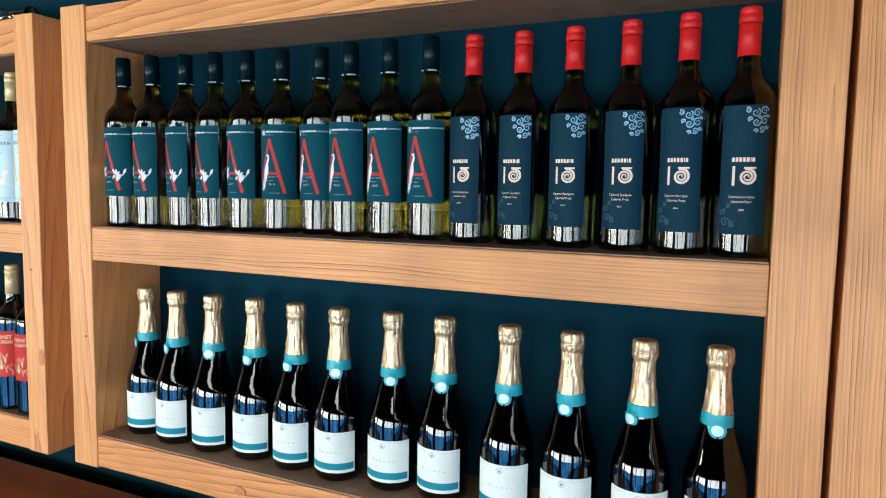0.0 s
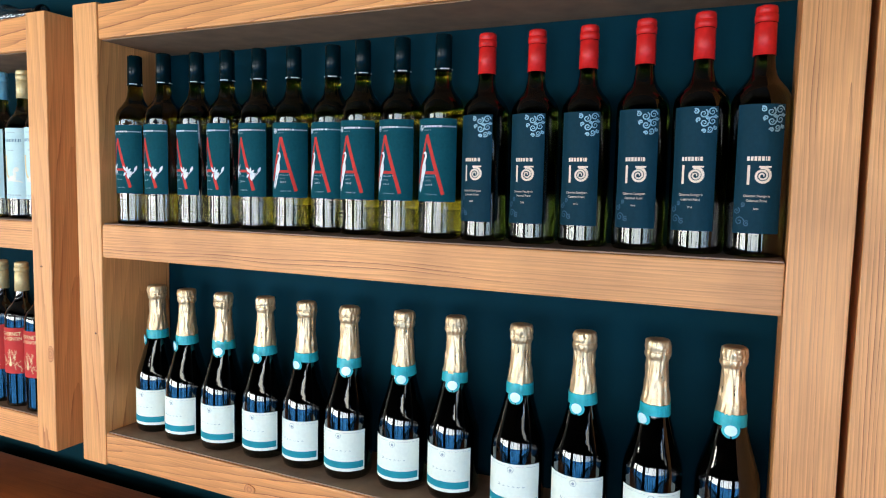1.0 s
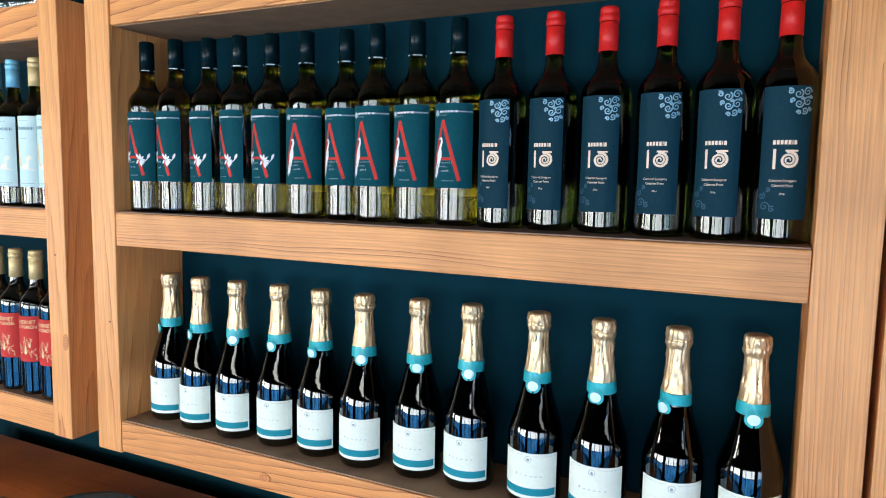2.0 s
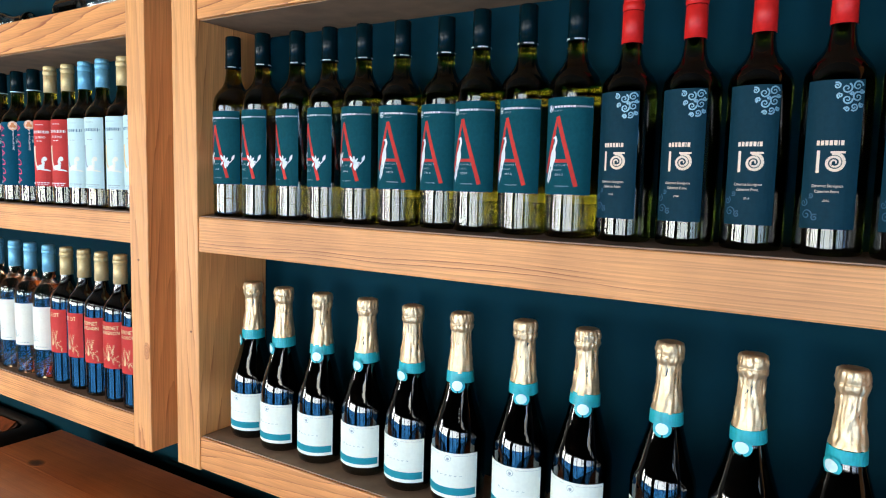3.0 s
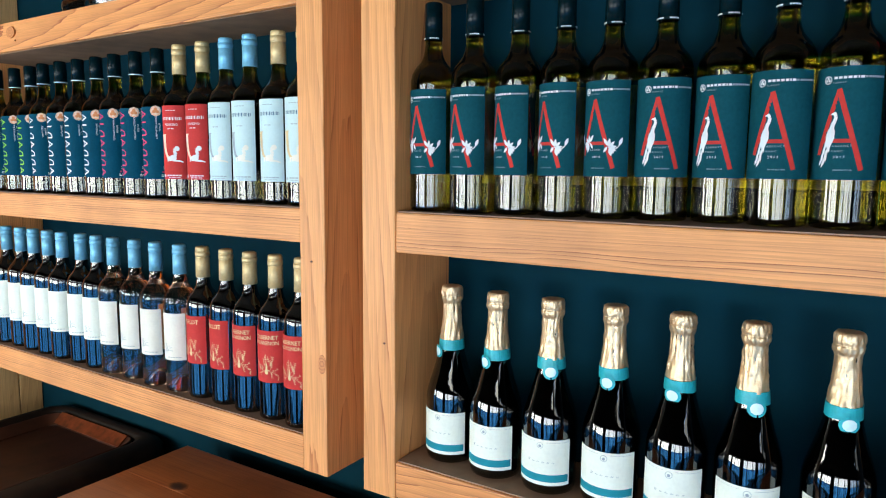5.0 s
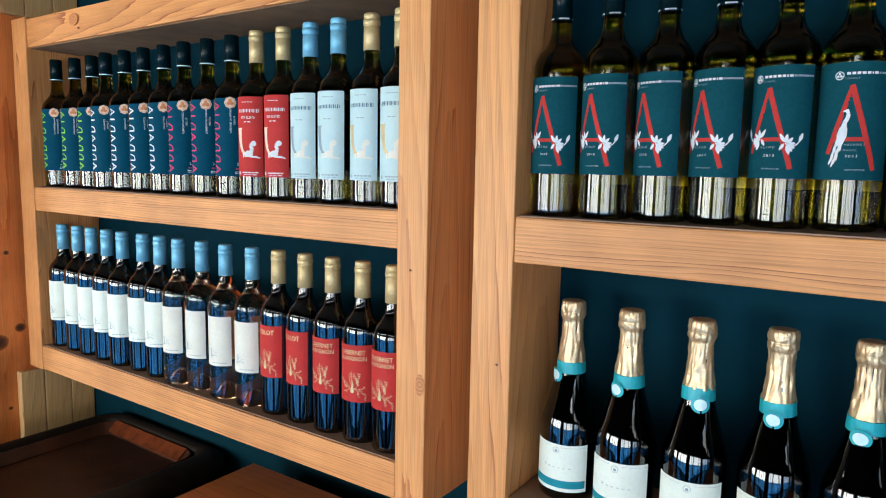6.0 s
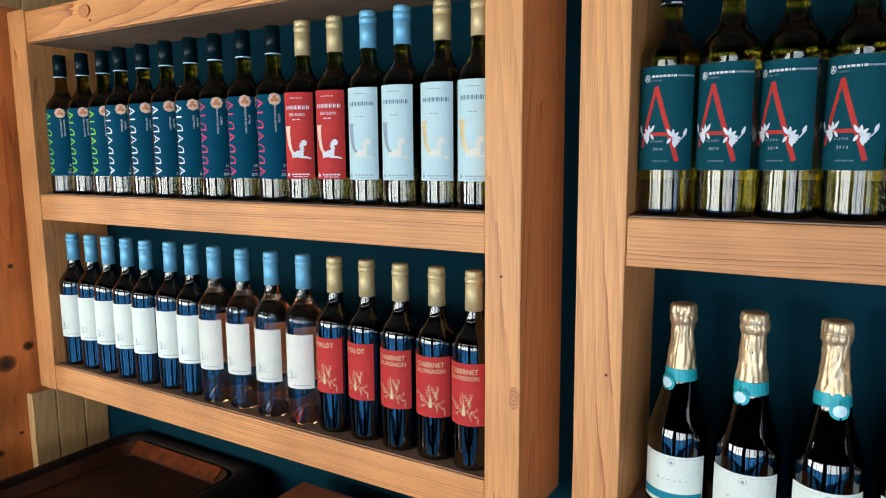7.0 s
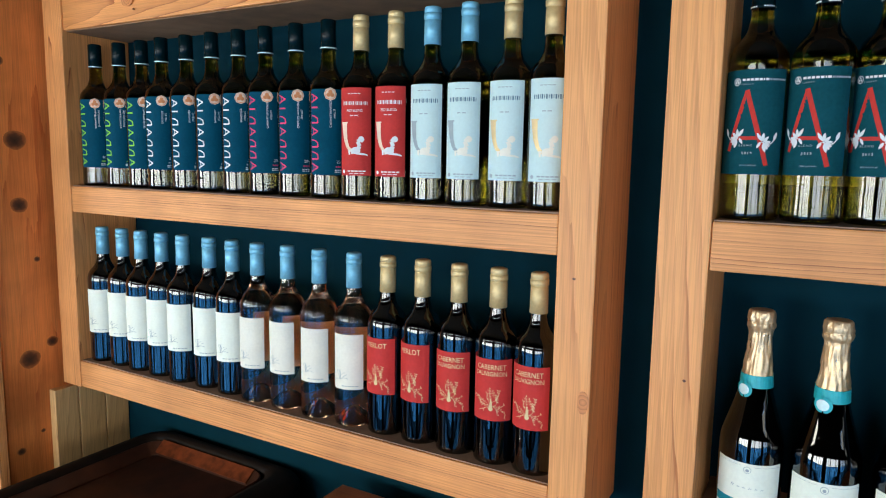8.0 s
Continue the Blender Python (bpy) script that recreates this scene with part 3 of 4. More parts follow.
def bottle_red_stroke(variety):
    """Olive bottle with a teal label that bears two red slanting strokes with a bar."""
    b = bottle_root("wine_bottle", "olive glass wine bottle, teal label with red strokes, dark capsule", group="bottles on the upper shelf")
    part("glass_body", lathe(BORDEAUX, 44), G_OLIVE, b, smooth=True)
    capsule(0.3185, 0.2625, 0.0138, 0.0134, CAP_TEAL, b, rim=False)
    nb = part("neck_ring", lathe([(0.0134, 0.2625), (0.0142, 0.263), (0.0142, 0.266), (0.0134, 0.2665)], 28), CAP_TEAL, b)
    i = Ink(0.0142, 0.0003)
    for k in range(4):
        i.bars(-0.033 + k * 0.022, 0.2645, 0.014, 0.0017, [1, 1, 0.4, 1, 1, 1])
    tagged(part("print", i.done(), I_WHITE, nb, "white bars of print"), kind="stuff")
    part("back_label", sheet(BR, -0.024, 0.024, 0.045, 0.185), P_CREAM, b, "paper label on the back", at=Matrix.Rotation(radians(180), 4, "Z"))
    lab = part("label", sheet(BR, -0.046, 0.046, 0.058, 0.186), P_TEAL, b, "teal paper label")
    i = Ink(BR)
    apex = (-0.002, 0.160)
    i.stroke([(apex[0] - 0.0002, apex[1]), (-0.0225, 0.0865)], 0.0048).stroke([(apex[0] - 0.001, apex[1] + 0.001), (0.0245, 0.069)], 0.0056)
    i.stroke([(-0.0172, 0.1025), (0.0135, 0.1025)], 0.0044)
    part("red_figure", i.done(), I_RED, lab, "red slanting strokes with a crossbar")
    i = Ink(BR, 0.0008)
    i.ring(-0.016, 0.1715, 0.0042, 0.0009)
    i.disc(-0.0176, 0.1707, 0.0014, 8).disc(-0.0144, 0.1707, 0.0014, 8).disc(-0.016, 0.1733, 0.0014, 8)
    part("emblem", i.done(), I_WHITE, lab, "white round emblem")
    i = Ink(BR, 0.0008)
    i.bars(0.006, 0.1735, 0.030, 0.0028, [1.1, 1, 1, 1.1, 1, 0.4, 1.1])
    tagged(part("print", i.done(), I_WHITE, lab), kind="stuff")
    i = Ink(BR, 0.0008)
    i.bars(0.033, 0.1735, 0.022, 0.0022, [1, 0.4, 1, 1, 1, 1, 1, 1, 1])
    tagged(part("print", i.done(), I_GREY, lab), kind="stuff")
    if variety == "blend":
        writing = [("T U R K E Y", -0.0035, 0.168, 0.0029), ("B L E N D", -0.0005, 0.0935, 0.0038), ("ESTATE BOTTLED", 0.004, 0.0690, 0.0024)]
    else:
        writing = [("T U R K E Y", -0.0035, 0.168, 0.0029), ("C A B E R N E T", 0.002, 0.0965, 0.0034), ("F R A N C", -0.002, 0.0905, 0.0034), ("ESTATE BOTTLED", 0.006, 0.0690, 0.0024)]
    for w in writing:
        line(w, I_GREY, lab, BR)
    line(("2 0 1 3", 0.0015, 0.0840, 0.0042), I_WHITE, lab, BR)
    i = Ink(BR, 0.0009)
    if variety == "blend":
        for s, z, fl in ((-0.0095, 0.104, -1), (0.0175, 0.099, 1)):
            for k in range(6):
                leaf(i, s + fl * 0.0008 * k, z - 0.0008 * k, radians(90 + fl * (30 - k * 36)), 0.0118 - 0.0009 * k, 0.0040)
            i.stroke([(s, z - 0.001), (s + fl * 0.006, z - 0.0045), (s + fl * 0.012, z - 0.0025), (s + fl * 0.0155, z + 0.002)], 0.0014)
            leaf(i, s + fl * 0.0145, z + 0.0005, radians(90 - fl * 22), 0.0115, 0.0046)
            leaf(i, s + fl * 0.002, z - 0.002, radians(-90 + fl * 12), 0.012, 0.0050)
            leaf(i, s - fl * 0.001, z - 0.001, radians(-90 - fl * 30), 0.009, 0.0036)
    else:
        i.stroke([(-0.0062, 0.1335), (-0.0040, 0.1300), (-0.0050, 0.1250), (-0.0072, 0.1205), (-0.0078, 0.1150)], 0.0030, 0.0050)
        leaf(i, -0.0052, 0.1340, radians(200), 0.0052, 0.0022)
        i.disc(-0.0056, 0.1333, 0.0019, 10)
        leaf(i, -0.0070, 0.1215, radians(262), 0.0300, 0.0098)
        for k in range(9):
            leaf(i, -0.0062 - 0.0010 * k, 0.1120 - 0.0036 * k, radians(268 - 7 * (k % 3)), 0.0125, 0.0024)
            leaf(i, -0.0095 - 0.0009 * k, 0.1130 - 0.0037 * k, radians(248 + 8 * (k % 2)), 0.0100, 0.0026)
    tagged(part("white_ornament", i.done(), I_WHITE, lab, "white ornament of feathery leaves"), kind="stuff")
    return b


def bottle_spiral():
    """Near-black green bottle with a narrow slate label and a red capsule."""
    b = bottle_root("wine_bottle", "dark green wine bottle, slate blue label, red capsule", group="bottles on the upper shelf")
    part("glass_body", lathe(scaled(BORDEAUX, 0.965), 44), G_DARK, b, smooth=True)
    capsule(0.3135, 0.2525, 0.0136, 0.0130, CAP_RED, b)
    part("back_label", sheet(BR, -0.022, 0.022, 0.040, 0.184), P_CREAM, b, "paper label on the back", at=Matrix.Rotation(radians(180), 4, "Z"))
    lab = part("label", sheet(BR, -0.031, 0.027, 0.030, 0.189), P_NAVY, b, "tall slate blue paper label")
    i = Ink(BR)
    i.bars(-0.003, 0.1225, 0.026, 0.0052, [1, 1, 1, 1, 1, 0.35, 1])
    tagged(part("print", i.done(), I_PEACH, lab, "short row of cream blocks"), kind="stuff")
    i = Ink(BR)
    i.stroke([(-0.0135, 0.0905), (-0.0135, 0.1145)], 0.0032)
    part("upright_bar", i.done(), I_PEACH, lab, "cream upright bar")
    i = Ink(BR)
    i.spiral(0.0022, 0.1015, 0.0102, 2.4, 0.0036, start=radians(75), flip=-1, w2=0.0016)
    i.stroke([(-0.002, 0.1125), (0.012, 0.1125)], 0.0022)
    part("emblem", i.done(), I_PEACH, lab, "cream spiral emblem")
    for w in (("Cabernet Sauvignon", -0.003, 0.0765, 0.0046, False, 0.82), ("Cabernet Franc", -0.003, 0.0705, 0.0046, False, 0.82), ("2016", -0.003, 0.0605, 0.0032)):
        line(w, I_PEACH, lab, BR)
    i = Ink(BR)
    for s, z, r_, st, fl in ((0.019, 0.182, 0.0055, 0, 1), (0.0085, 0.1795, 0.0055, 2, -1), (0.0195, 0.1705, 0.0055, 1, 1), (0.0095, 0.168, 0.005, 3, -1), (0.0165, 0.160, 0.0042, 4, 1),
                             (0.0235, 0.162, 0.0026, 2, 1), (-0.0005, 0.1825, 0.0036, 1, -1), (0.0025, 0.172, 0.003, 5, -1), (0.0095, 0.1575, 0.0028, 0, -1), (0.0235, 0.1765, 0.0024, 3, -1), (0.0135, 0.1745, 0.002, 3, 1)):
        i.spiral(s, z, r_, 1.5, 0.0019, start=st, flip=fl, w2=0.0010)
    tagged(part("swirl_ornament", i.done(), I_SWIRL, lab, "silver-blue swirls at the label's corner"), kind="stuff")
    i = Ink(BR)
    for s, z, r_, st, fl in ((-0.022, 0.045, 0.006, 0, 1), (-0.026, 0.058, 0.0045, 2, -1), (-0.013, 0.042, 0.004, 1, 1), (-0.0185, 0.066, 0.003, 4, 1)):
        i.spiral(s, z, r_, 1.4, 0.0013, start=st, flip=fl)
    tagged(part("swirl_ornament", i.done(), I_DIM, lab, "dim blue swirls low on the label"), kind="stuff")
    return b


def bottle_upright(ink, year, lines):
    """Olive bottle whose deep blue label has a tall column of coloured print at its edge."""
    b = bottle_root("wine_bottle", "olive glass wine bottle, deep blue label, copper seal, dark capsule", group="bottles on the upper shelf")
    part("glass_body", lathe(scaled(BORDEAUX, 0.96), 40), G_OLIVE, b, smooth=True)
    capsule(0.3128, 0.262, 0.0142, 0.0138, CAP_TEAL, b, rim=False)
    part("neck_ring", lathe([(0.0138, 0.262), (0.0146, 0.2625), (0.0146, 0.2643), (0.0138, 0.2647)], 28), I_SILVER, b, "thin silver ring")
    lab = part("label", sheet(BR, -0.036, 0.036, 0.041, 0.190, corner=0.003), P_BLUE, b, "deep blue paper label")
    i = Ink(BR)
    z, h = 0.046, 0.0165
    for kind in "wrcwdiw":
        x0, x1 = -0.034, -0.0195
        if kind == "w":
            i.stroke([(x0, z + 0.001), (x1, z + h * 0.5), (x0, z + h - 0.001)], 0.0023)
            i.stroke([(x0 + 0.005, z + 0.004), (x0 + 0.005, z + h - 0.004)], 0.0012)
        elif kind == "i":
            i.stroke([(x0, z + h * 0.45), (x1, z + h * 0.45)], 0.0028)
        else:
            i.stroke([(x0, z + 0.002), (x1, z + 0.002)], 0.0026)
            i.stroke([(x1, z + 0.002), (x1 - 0.001, z + h * 0.6), (x0 + 0.007, z + h - 0.003), (x0, z + h - 0.002)], 0.0021)
        z += (0.011 if kind == "i" else h) + 0.0045
    tagged(part("print", i.done(), ink, lab, "tall column of coloured print"), kind="stuff")
    for k, w in enumerate(lines):
        line((w, 0.0035 + 0.0068 * k, 0.1485, 0.0050, True, 0.9), I_WHITE, lab, BR)
    line((year, 0.021, 0.064, 0.0076), I_WHITE, lab, BR)
    i = Ink(BR)
    i.bars(0.021, 0.0495, 0.022, 0.0014, [1, 1, 0.5, 1, 1]).bars(0.021, 0.0465, 0.022, 0.0014, [1, 0.5, 1, 1])
    tagged(part("print", i.done(), I_WHITE, lab), kind="stuff")
    i = Ink(BR)
    i.bars(0.021, 0.0555, 0.018, 0.0026, [1, 1, 0.5, 1, 1])
    tagged(part("print", i.done(), ink if ink is not I_WHITE else I_GREY, lab), kind="stuff")
    i = Ink(BR, 0.0010)
    i.disc(0.003, 0.1815, 0.0112, 8)
    seal = part("seal", i.done(), I_PEACH, lab, "cream eight-sided seal")
    i = Ink(BR, 0.0013)
    i.ring(0.003, 0.1815, 0.0090, 0.0009).disc(-0.0002, 0.180, 0.0035, 12).disc(0.0062, 0.180, 0.0035, 12).disc(0.003, 0.1852, 0.0035, 12)
    part("emblem", i.done(), I_COPPER, seal, "copper three-lobed emblem")
    return b


def bottle_horn(paper, ink, horn, pale, cap, caplabel, label):
    """Green bottle with a tall label that shows a curved horn shape over a plain pale shape."""
    b = bottle_root("wine_bottle", label, group="bottles on the upper shelf")
    part("glass_body", lathe(scaled(BORDEAUX, 0.965), 44), G_OLIVE, b, smooth=True)
    capsule(0.3145, 0.2545, 0.0141, 0.0136, cap, b, label=caplabel)
    lab = part("label", sheet(BR, -0.030, 0.030, 0.042, 0.190), paper, b)
    i = Ink(BR)
    for k in range(7):
        x = -0.0205 + 0.0066 * k
        i.stroke([(x, 0.1608), (x, 0.1672)], 0.0022).stroke([(x + 0.0033, 0.1612), (x + 0.0033, 0.1668)], 0.0010)
    tagged(part("print", i.done(), ink, lab, "heading of plain bars"), kind="stuff")
    i = Ink(BR)
    i.bars(0.0, 0.180, 0.022, 0.0012, [1, 1, 1, 1])
    i.bars(0.0, 0.1435, 0.014, 0.0015, [1, 1])
    i.bars(0.004, 0.0495, 0.032, 0.0022, [1, 1, 1, 1, 1]).bars(0.004, 0.0455, 0.026, 0.0012, [1, 1, 1])
    i.disc(-0.021, 0.0485, 0.0032, 10)
    tagged(part("print", i.done(), ink if ink is I_WHITE else I_GREY, lab), kind="stuff")
    if ink is I_WHITE:
        line(("RED BLEND", 0.001, 0.1515, 0.0066, False, 0.85), I_WHITE, lab, BR)
    i = Ink(BR)
    i.stroke([(-0.0195, 0.131), (-0.0185, 0.118), (-0.0165, 0.103), (-0.0115, 0.090), (-0.002, 0.0815)], 0.0125, 0.004)
    i.stroke([(-0.027, 0.1315), (-0.0115, 0.1315)], 0.002)
    part("horn_shape", i.done(), horn, lab, "curved horn shape")
    i = Ink(BR, 0.0008)
    i.stroke([(-0.010, 0.0815), (0.004, 0.0835), (0.010, 0.092), (0.0065, 0.100), (0.013, 0.106), (0.0165, 0.102)], 0.0085, 0.004)
    i.disc(0.003, 0.0845, 0.0085, 12, 0.006).disc(0.0125, 0.1035, 0.0052, 10).stroke([(0.004, 0.080), (0.018, 0.0785), (0.024, 0.0765)], 0.004, 0.002)
    part("pale_shape", i.done(), pale, lab, "plain pale rounded shape")
    return b


M_KZ = 0.306 / 0.315


def bottle_plain_label(body_glass, paper, label):
    b = bottle_root("wine_bottle", label, group="bottles on the lower shelf")
    shape = scaled(BORDEAUX, M_KZ)
    if body_glass is G_ROSE:
        shape = [(0, 0.034), (0.006, 0.032), (0.013, 0.024), (0.021, 0.010), (0.027, 0.002)] + shape[3:]
    part("glass_body", lathe(shape, 44), body_glass, b, smooth=True)
    capsule(0.312, 0.2495, 0.0142, 0.0136, CAP_BLUE, b, label="light blue metallic capsule")
    lab = part("label", sheet(BR, -0.0305, 0.0305, 0.070, 0.170), paper, b)
    i = Ink(BR)
    rr = random.Random(4)
    for k in range(9):
        a = rr.uniform(0.2, 2.9)
        q = [(-0.014, 0.088)]
        for s in range(4):
            a += rr.uniform(-0.5, 0.5)
            q.append((q[-1][0] + 0.0045 * math.cos(a), q[-1][1] + 0.0045 * math.sin(a)))
        i.stroke(q, 0.0006)
    i.bars(0.006, 0.0765, 0.030, 0.0016, [1, 0.6, 1, 0.8, 1])
    tagged(part("faint_print", i.done(), I_FAINT, lab, "faint branching print"), kind="stuff")
    if body_glass is G_ROSE:
        part("back_label", sheet(BR, -0.024, 0.024, 0.070, 0.172), P_CREAM, b, "paper label on the back", at=Matrix.Rotation(radians(180), 4, "Z"))
    return b


def bottle_branching(lines):
    b = bottle_root("wine_bottle", "dark red wine bottle, red label with golden branches, gold capsule", group="bottles on the lower shelf")
    part("glass_body", lathe(scaled(BORDEAUX, M_KZ), 44), G_BLACK, b, smooth=True)
    capsule(0.312, 0.2495, 0.0142, 0.0136, CAP_GOLD, b, label="matt gold capsule")
    lab = part("label", sheet(BR, -0.034, 0.034, 0.074, 0.173), P_RED, b, "red paper label")
    for k, (w, size) in enumerate(lines):
        line((w, -0.001, 0.160 - 0.0105 * k, size, False, 0.86), I_GOLD, lab, BR)
    i = Ink(BR)
    rr = random.Random(11)
    i.stroke([(0, 0.094), (0.0005, 0.102), (0, 0.1095)], 0.0055, 0.0015).disc(0, 0.0935, 0.0036, 12)
    for k in range(11):
        a = radians(-30 + 24 * k)
        q = [(0, 0.098)]
        for s in range(rr.choice((5, 6, 7, 8))):
            a += rr.uniform(-0.75, 0.75)
            q.append((max(-0.031, min(0.031, q[-1][0] + 0.0042 * math.cos(a))), max(0.080, min(0.134, q[-1][1] + 0.0042 * math.sin(a)))))
            if s > 1:
                i.disc(q[-1][0] + 0.0012, q[-1][1] + 0.001, 0.0009, 6)
                if rr.random() < 0.5:
                    i.stroke([q[-1], (q[-1][0] + 0.004 * math.cos(a + 1), q[-1][1] + 0.004 * math.sin(a + 1))], 0.0007)
        i.stroke(q, 0.0005, 0.0004)
    tagged(part("branch_ornament", i.done(), I_GOLD, lab, "golden branching ornament"), kind="stuff")
    return b


SR = 0.041
SPARKLING = [(0, 0.012), (0.016, 0.010), (0.028, 0.002), (0.035, 0.0), (0.0395, 0.003), (SR, 0.010)] + [(SR, z) for z in (0.04, 0.075)] + \
    smooth_profile([(SR, 0.098), (0.0406, 0.108), (0.0389, 0.118), (0.0356, 0.130), (0.0306, 0.147), (0.0254, 0.166), (0.0202, 0.188), (0.0162, 0.213), (0.0140, 0.240), (0.0132, 0.265), (0.0132, 0.284)], 4) + [(0, 0.284)]


def foil_wobble(seed):
    def f(a, z, r):
        q = Vector((math.cos(a) * 2.2, math.sin(a) * 2.2, z * 28 + seed * 3.7))
        fold = abs(math.sin(a * 5 + seed + 2.2 * noise.noise(q * 0.8))) ** 3
        crease = abs(noise.noise(q * 3.1 + Vector((0, 0, seed)))) ** 0.6
        ridge = abs(noise.noise(Vector((q.x * 2.4, q.y * 2.4, q.z * 0.9 + seed)))) ** 0.7
        return 0.0014 * noise.noise(q * 1.9) - 0.0011 * fold * (1 if z < 0.264 else 0.7) + 0.0018 * crease - 0.0014 * ridge
    return f


def bottle_sparkling(seed):
    b = bottle_root("sparkling_wine_bottle", "dark sparkling wine bottle, crumpled gold foil, turquoise band, white label", "sparkling wine bottle", "sparkling wine on the lower shelf")
    part("glass_body", lathe(scaled(SPARKLING, 0.98), 48), G_BLACK, b, smooth=True)
    prof = [(0.0197, 0.203), (0.0180, 0.214), (0.0163, 0.229), (0.0150, 0.246), (0.0146, 0.261), (0.0151, 0.2655), (0.0166, 0.2690),
            (0.0171, 0.274), (0.0164, 0.277), (0.0171, 0.2805), (0.0169, 0.286), (0.0156, 0.2912), (0.012, 0.293), (0.005, 0.2925), (0, 0.293)]
    part("foil", lathe(scaled(smooth_profile(prof, 4), 0.98), 72, foil_wobble(seed)), FOIL, b, "crumpled gold foil", smooth=True)
    nb = part("neck_band", lathe([(0.0200, 0.1888), (0.0210, 0.1888), (0.0202, 0.2055), (0.0192, 0.2055)], 36), AQUA, b, "turquoise paper neck band")
    i = Ink(0.0209, 0.0036)
    i.disc(0, 0.1858, 0.0102, 20, 0.0108)
    seal = part("seal", i.done(), AQUA, nb, "round turquoise seal")
    # pale face that also paints the seal's white highlight
    i = Ink(0.0209, 0.0041)
    i.disc(0, 0.1858, 0.0068, 18, 0.0074)
    part("seal_face", i.done(), AQUA_PALE, seal, "pale seal face with its white highlight painted in")
    lab = part("label", sheet(SR, -0.046, 0.046, 0.0165, 0.0855), P_WHITE, b, "white paper label")
    i = Ink(SR)
    i.stroke([(-0.0445, 0.0275), (0.0435, 0.0275)], 0.0112)
    part("label_stripe", i.done(), I_TEAL, lab, "teal stripe")
    i = Ink(SR)
    i.ring(0, 0.0768, 0.0045, 0.0006).disc(0, 0.0760, 0.0022, 10)
    i.stroke([(-0.044, 0.0818), (-0.008, 0.0818)], 0.0003).stroke([(0.008, 0.0818), (0.044, 0.0818)], 0.0003)
    for k in range(6):
        x, h = -0.019 + 0.0074 * k, 0.0042 if k == 0 else 0.0020
        i.stroke([(x, 0.0505), (x + 0.0012, 0.0505 + h), (x + 0.0022, 0.0508)], 0.0005).stroke([(x + 0.0022, 0.0508), (x + 0.0036, 0.0505 + h * 0.8)], 0.0005)
    tagged(part("faint_print", i.done(), I_FAINT, lab, "faint grey emblem and a slanting handwritten line"), kind="stuff")
    return b


def place(proto, x, y, z, yaw):
    return copy_thing(proto, pose(x, y, z, 0, 0, yaw))


def drop(proto):
    for o in (*proto.children_recursive, proto):
        bpy.data.objects.remove(o)


jig = random.Random(21)

# upper row of the first unit
blend, franc, spiral = bottle_red_stroke("blend"), bottle_red_stroke("franc"), bottle_spiral()
R_TOP = [(-1.2062, 0.938, -8), (-1.1345, 0.941, -18), (-1.066, 0.955, -27), (-0.996, 0.958, -26), (-0.929, 0.965, -15),
         (-0.860, 0.974, 5), (-0.786, 0.985, -13), (-0.717, 0.971, -8), (-0.646, 0.976, -13), (-0.574, 0.979, -10),
         (-0.499, 0.976, -6), (-0.422, 0.980, -2), (-0.345, 0.980, 1), (-0.265, 0.972, 1), (-0.189, 0.962, -4), (-0.1175, 0.958, 6)]
for k, (x, y, yaw) in enumerate(R_TOP):
    place(blend if k < 5 else franc if k < 10 else spiral, x, y, ROW_R1, yaw)

# lower row of the first unit
foils = [bottle_sparkling(s) for s in range(4)]
R_LOW = [(-1.181, 0.960, -35), (-1.092, 0.950, -25), (-1.001, 0.950, 20), (-0.909, 0.957, -5), (-0.817, 0.955, -10), (-0.727, 0.953, 20),
         (-0.627, 0.962, 18), (-0.536, 0.965, 16), (-0.425, 0.957, 2), (-0.329, 0.955, -9), (-0.228, 0.955, -35), (-0.132, 0.960, 5)]
for k, (x, y, seal) in enumerate(R_LOW):
    turn = 4 + jig.uniform(-6, 6)
    ob = place(foils[k % 4], x, y, ROW_R0, turn)
    for c in ob.children:
        if c.name.startswith("neck_band"):
            c.matrix_basis = pose(0, 0, 0.1905, jig.uniform(-4, 4), jig.uniform(-4, 4), seal - turn) @ pose(0, 0, -0.196)
        if c.name.startswith("foil"):
            c.matrix_basis = pose(0, 0, 0, 0, 0, jig.uniform(0, 360))

# upper row of the second unit
ups = [bottle_upright(I_GREEN, "2016", ("SAUVIGNON BLANC", "SAUVIGNON GRIS")), bottle_upright(I_WHITE, "2017", ("SANGIOVESE", "MERLOT")),
       bottle_upright(I_PINK, "2015", ("CABERNET SAUVIGNON", "MERLOT"))]
hr = bottle_horn(P_RED, I_WHITE, I_PEACH, I_WHITE, CAP_GOLD, "matt gold capsule", "green wine bottle, tall red label, gold capsule")
hb = bottle_horn(P_PALE, I_DARK, I_GREY, P_CREAM, CAP_BLUE, "light blue capsule", "green wine bottle, tall pale label, light blue capsule")
hg = bottle_horn(P_PALE, I_DARK, I_GOLD, P_CREAM, CAP_GOLD, "matt gold capsule", "green wine bottle, tall pale label, gold capsule")
L_TOP = [(-2.568, 0.937), (-2.495, 0.945), (-2.421, 0.947), (-2.349, 0.941), (-2.275, 0.943), (-2.202, 0.944), (-2.130, 0.946), (-2.057, 0.944),
         (-1.984, 0.947), (-1.908, 0.947), (-1.837, 0.948), (-1.765, 0.949), (-1.692, 0.946), (-1.623, 0.944), (-1.550, 0.946), (-1.483, 0.943)]
kinds = [ups[0]] * 3 + [ups[1]] * 4 + [ups[2]] * 3 + [hr] * 2 + [hb] * 2 + [hg] * 2
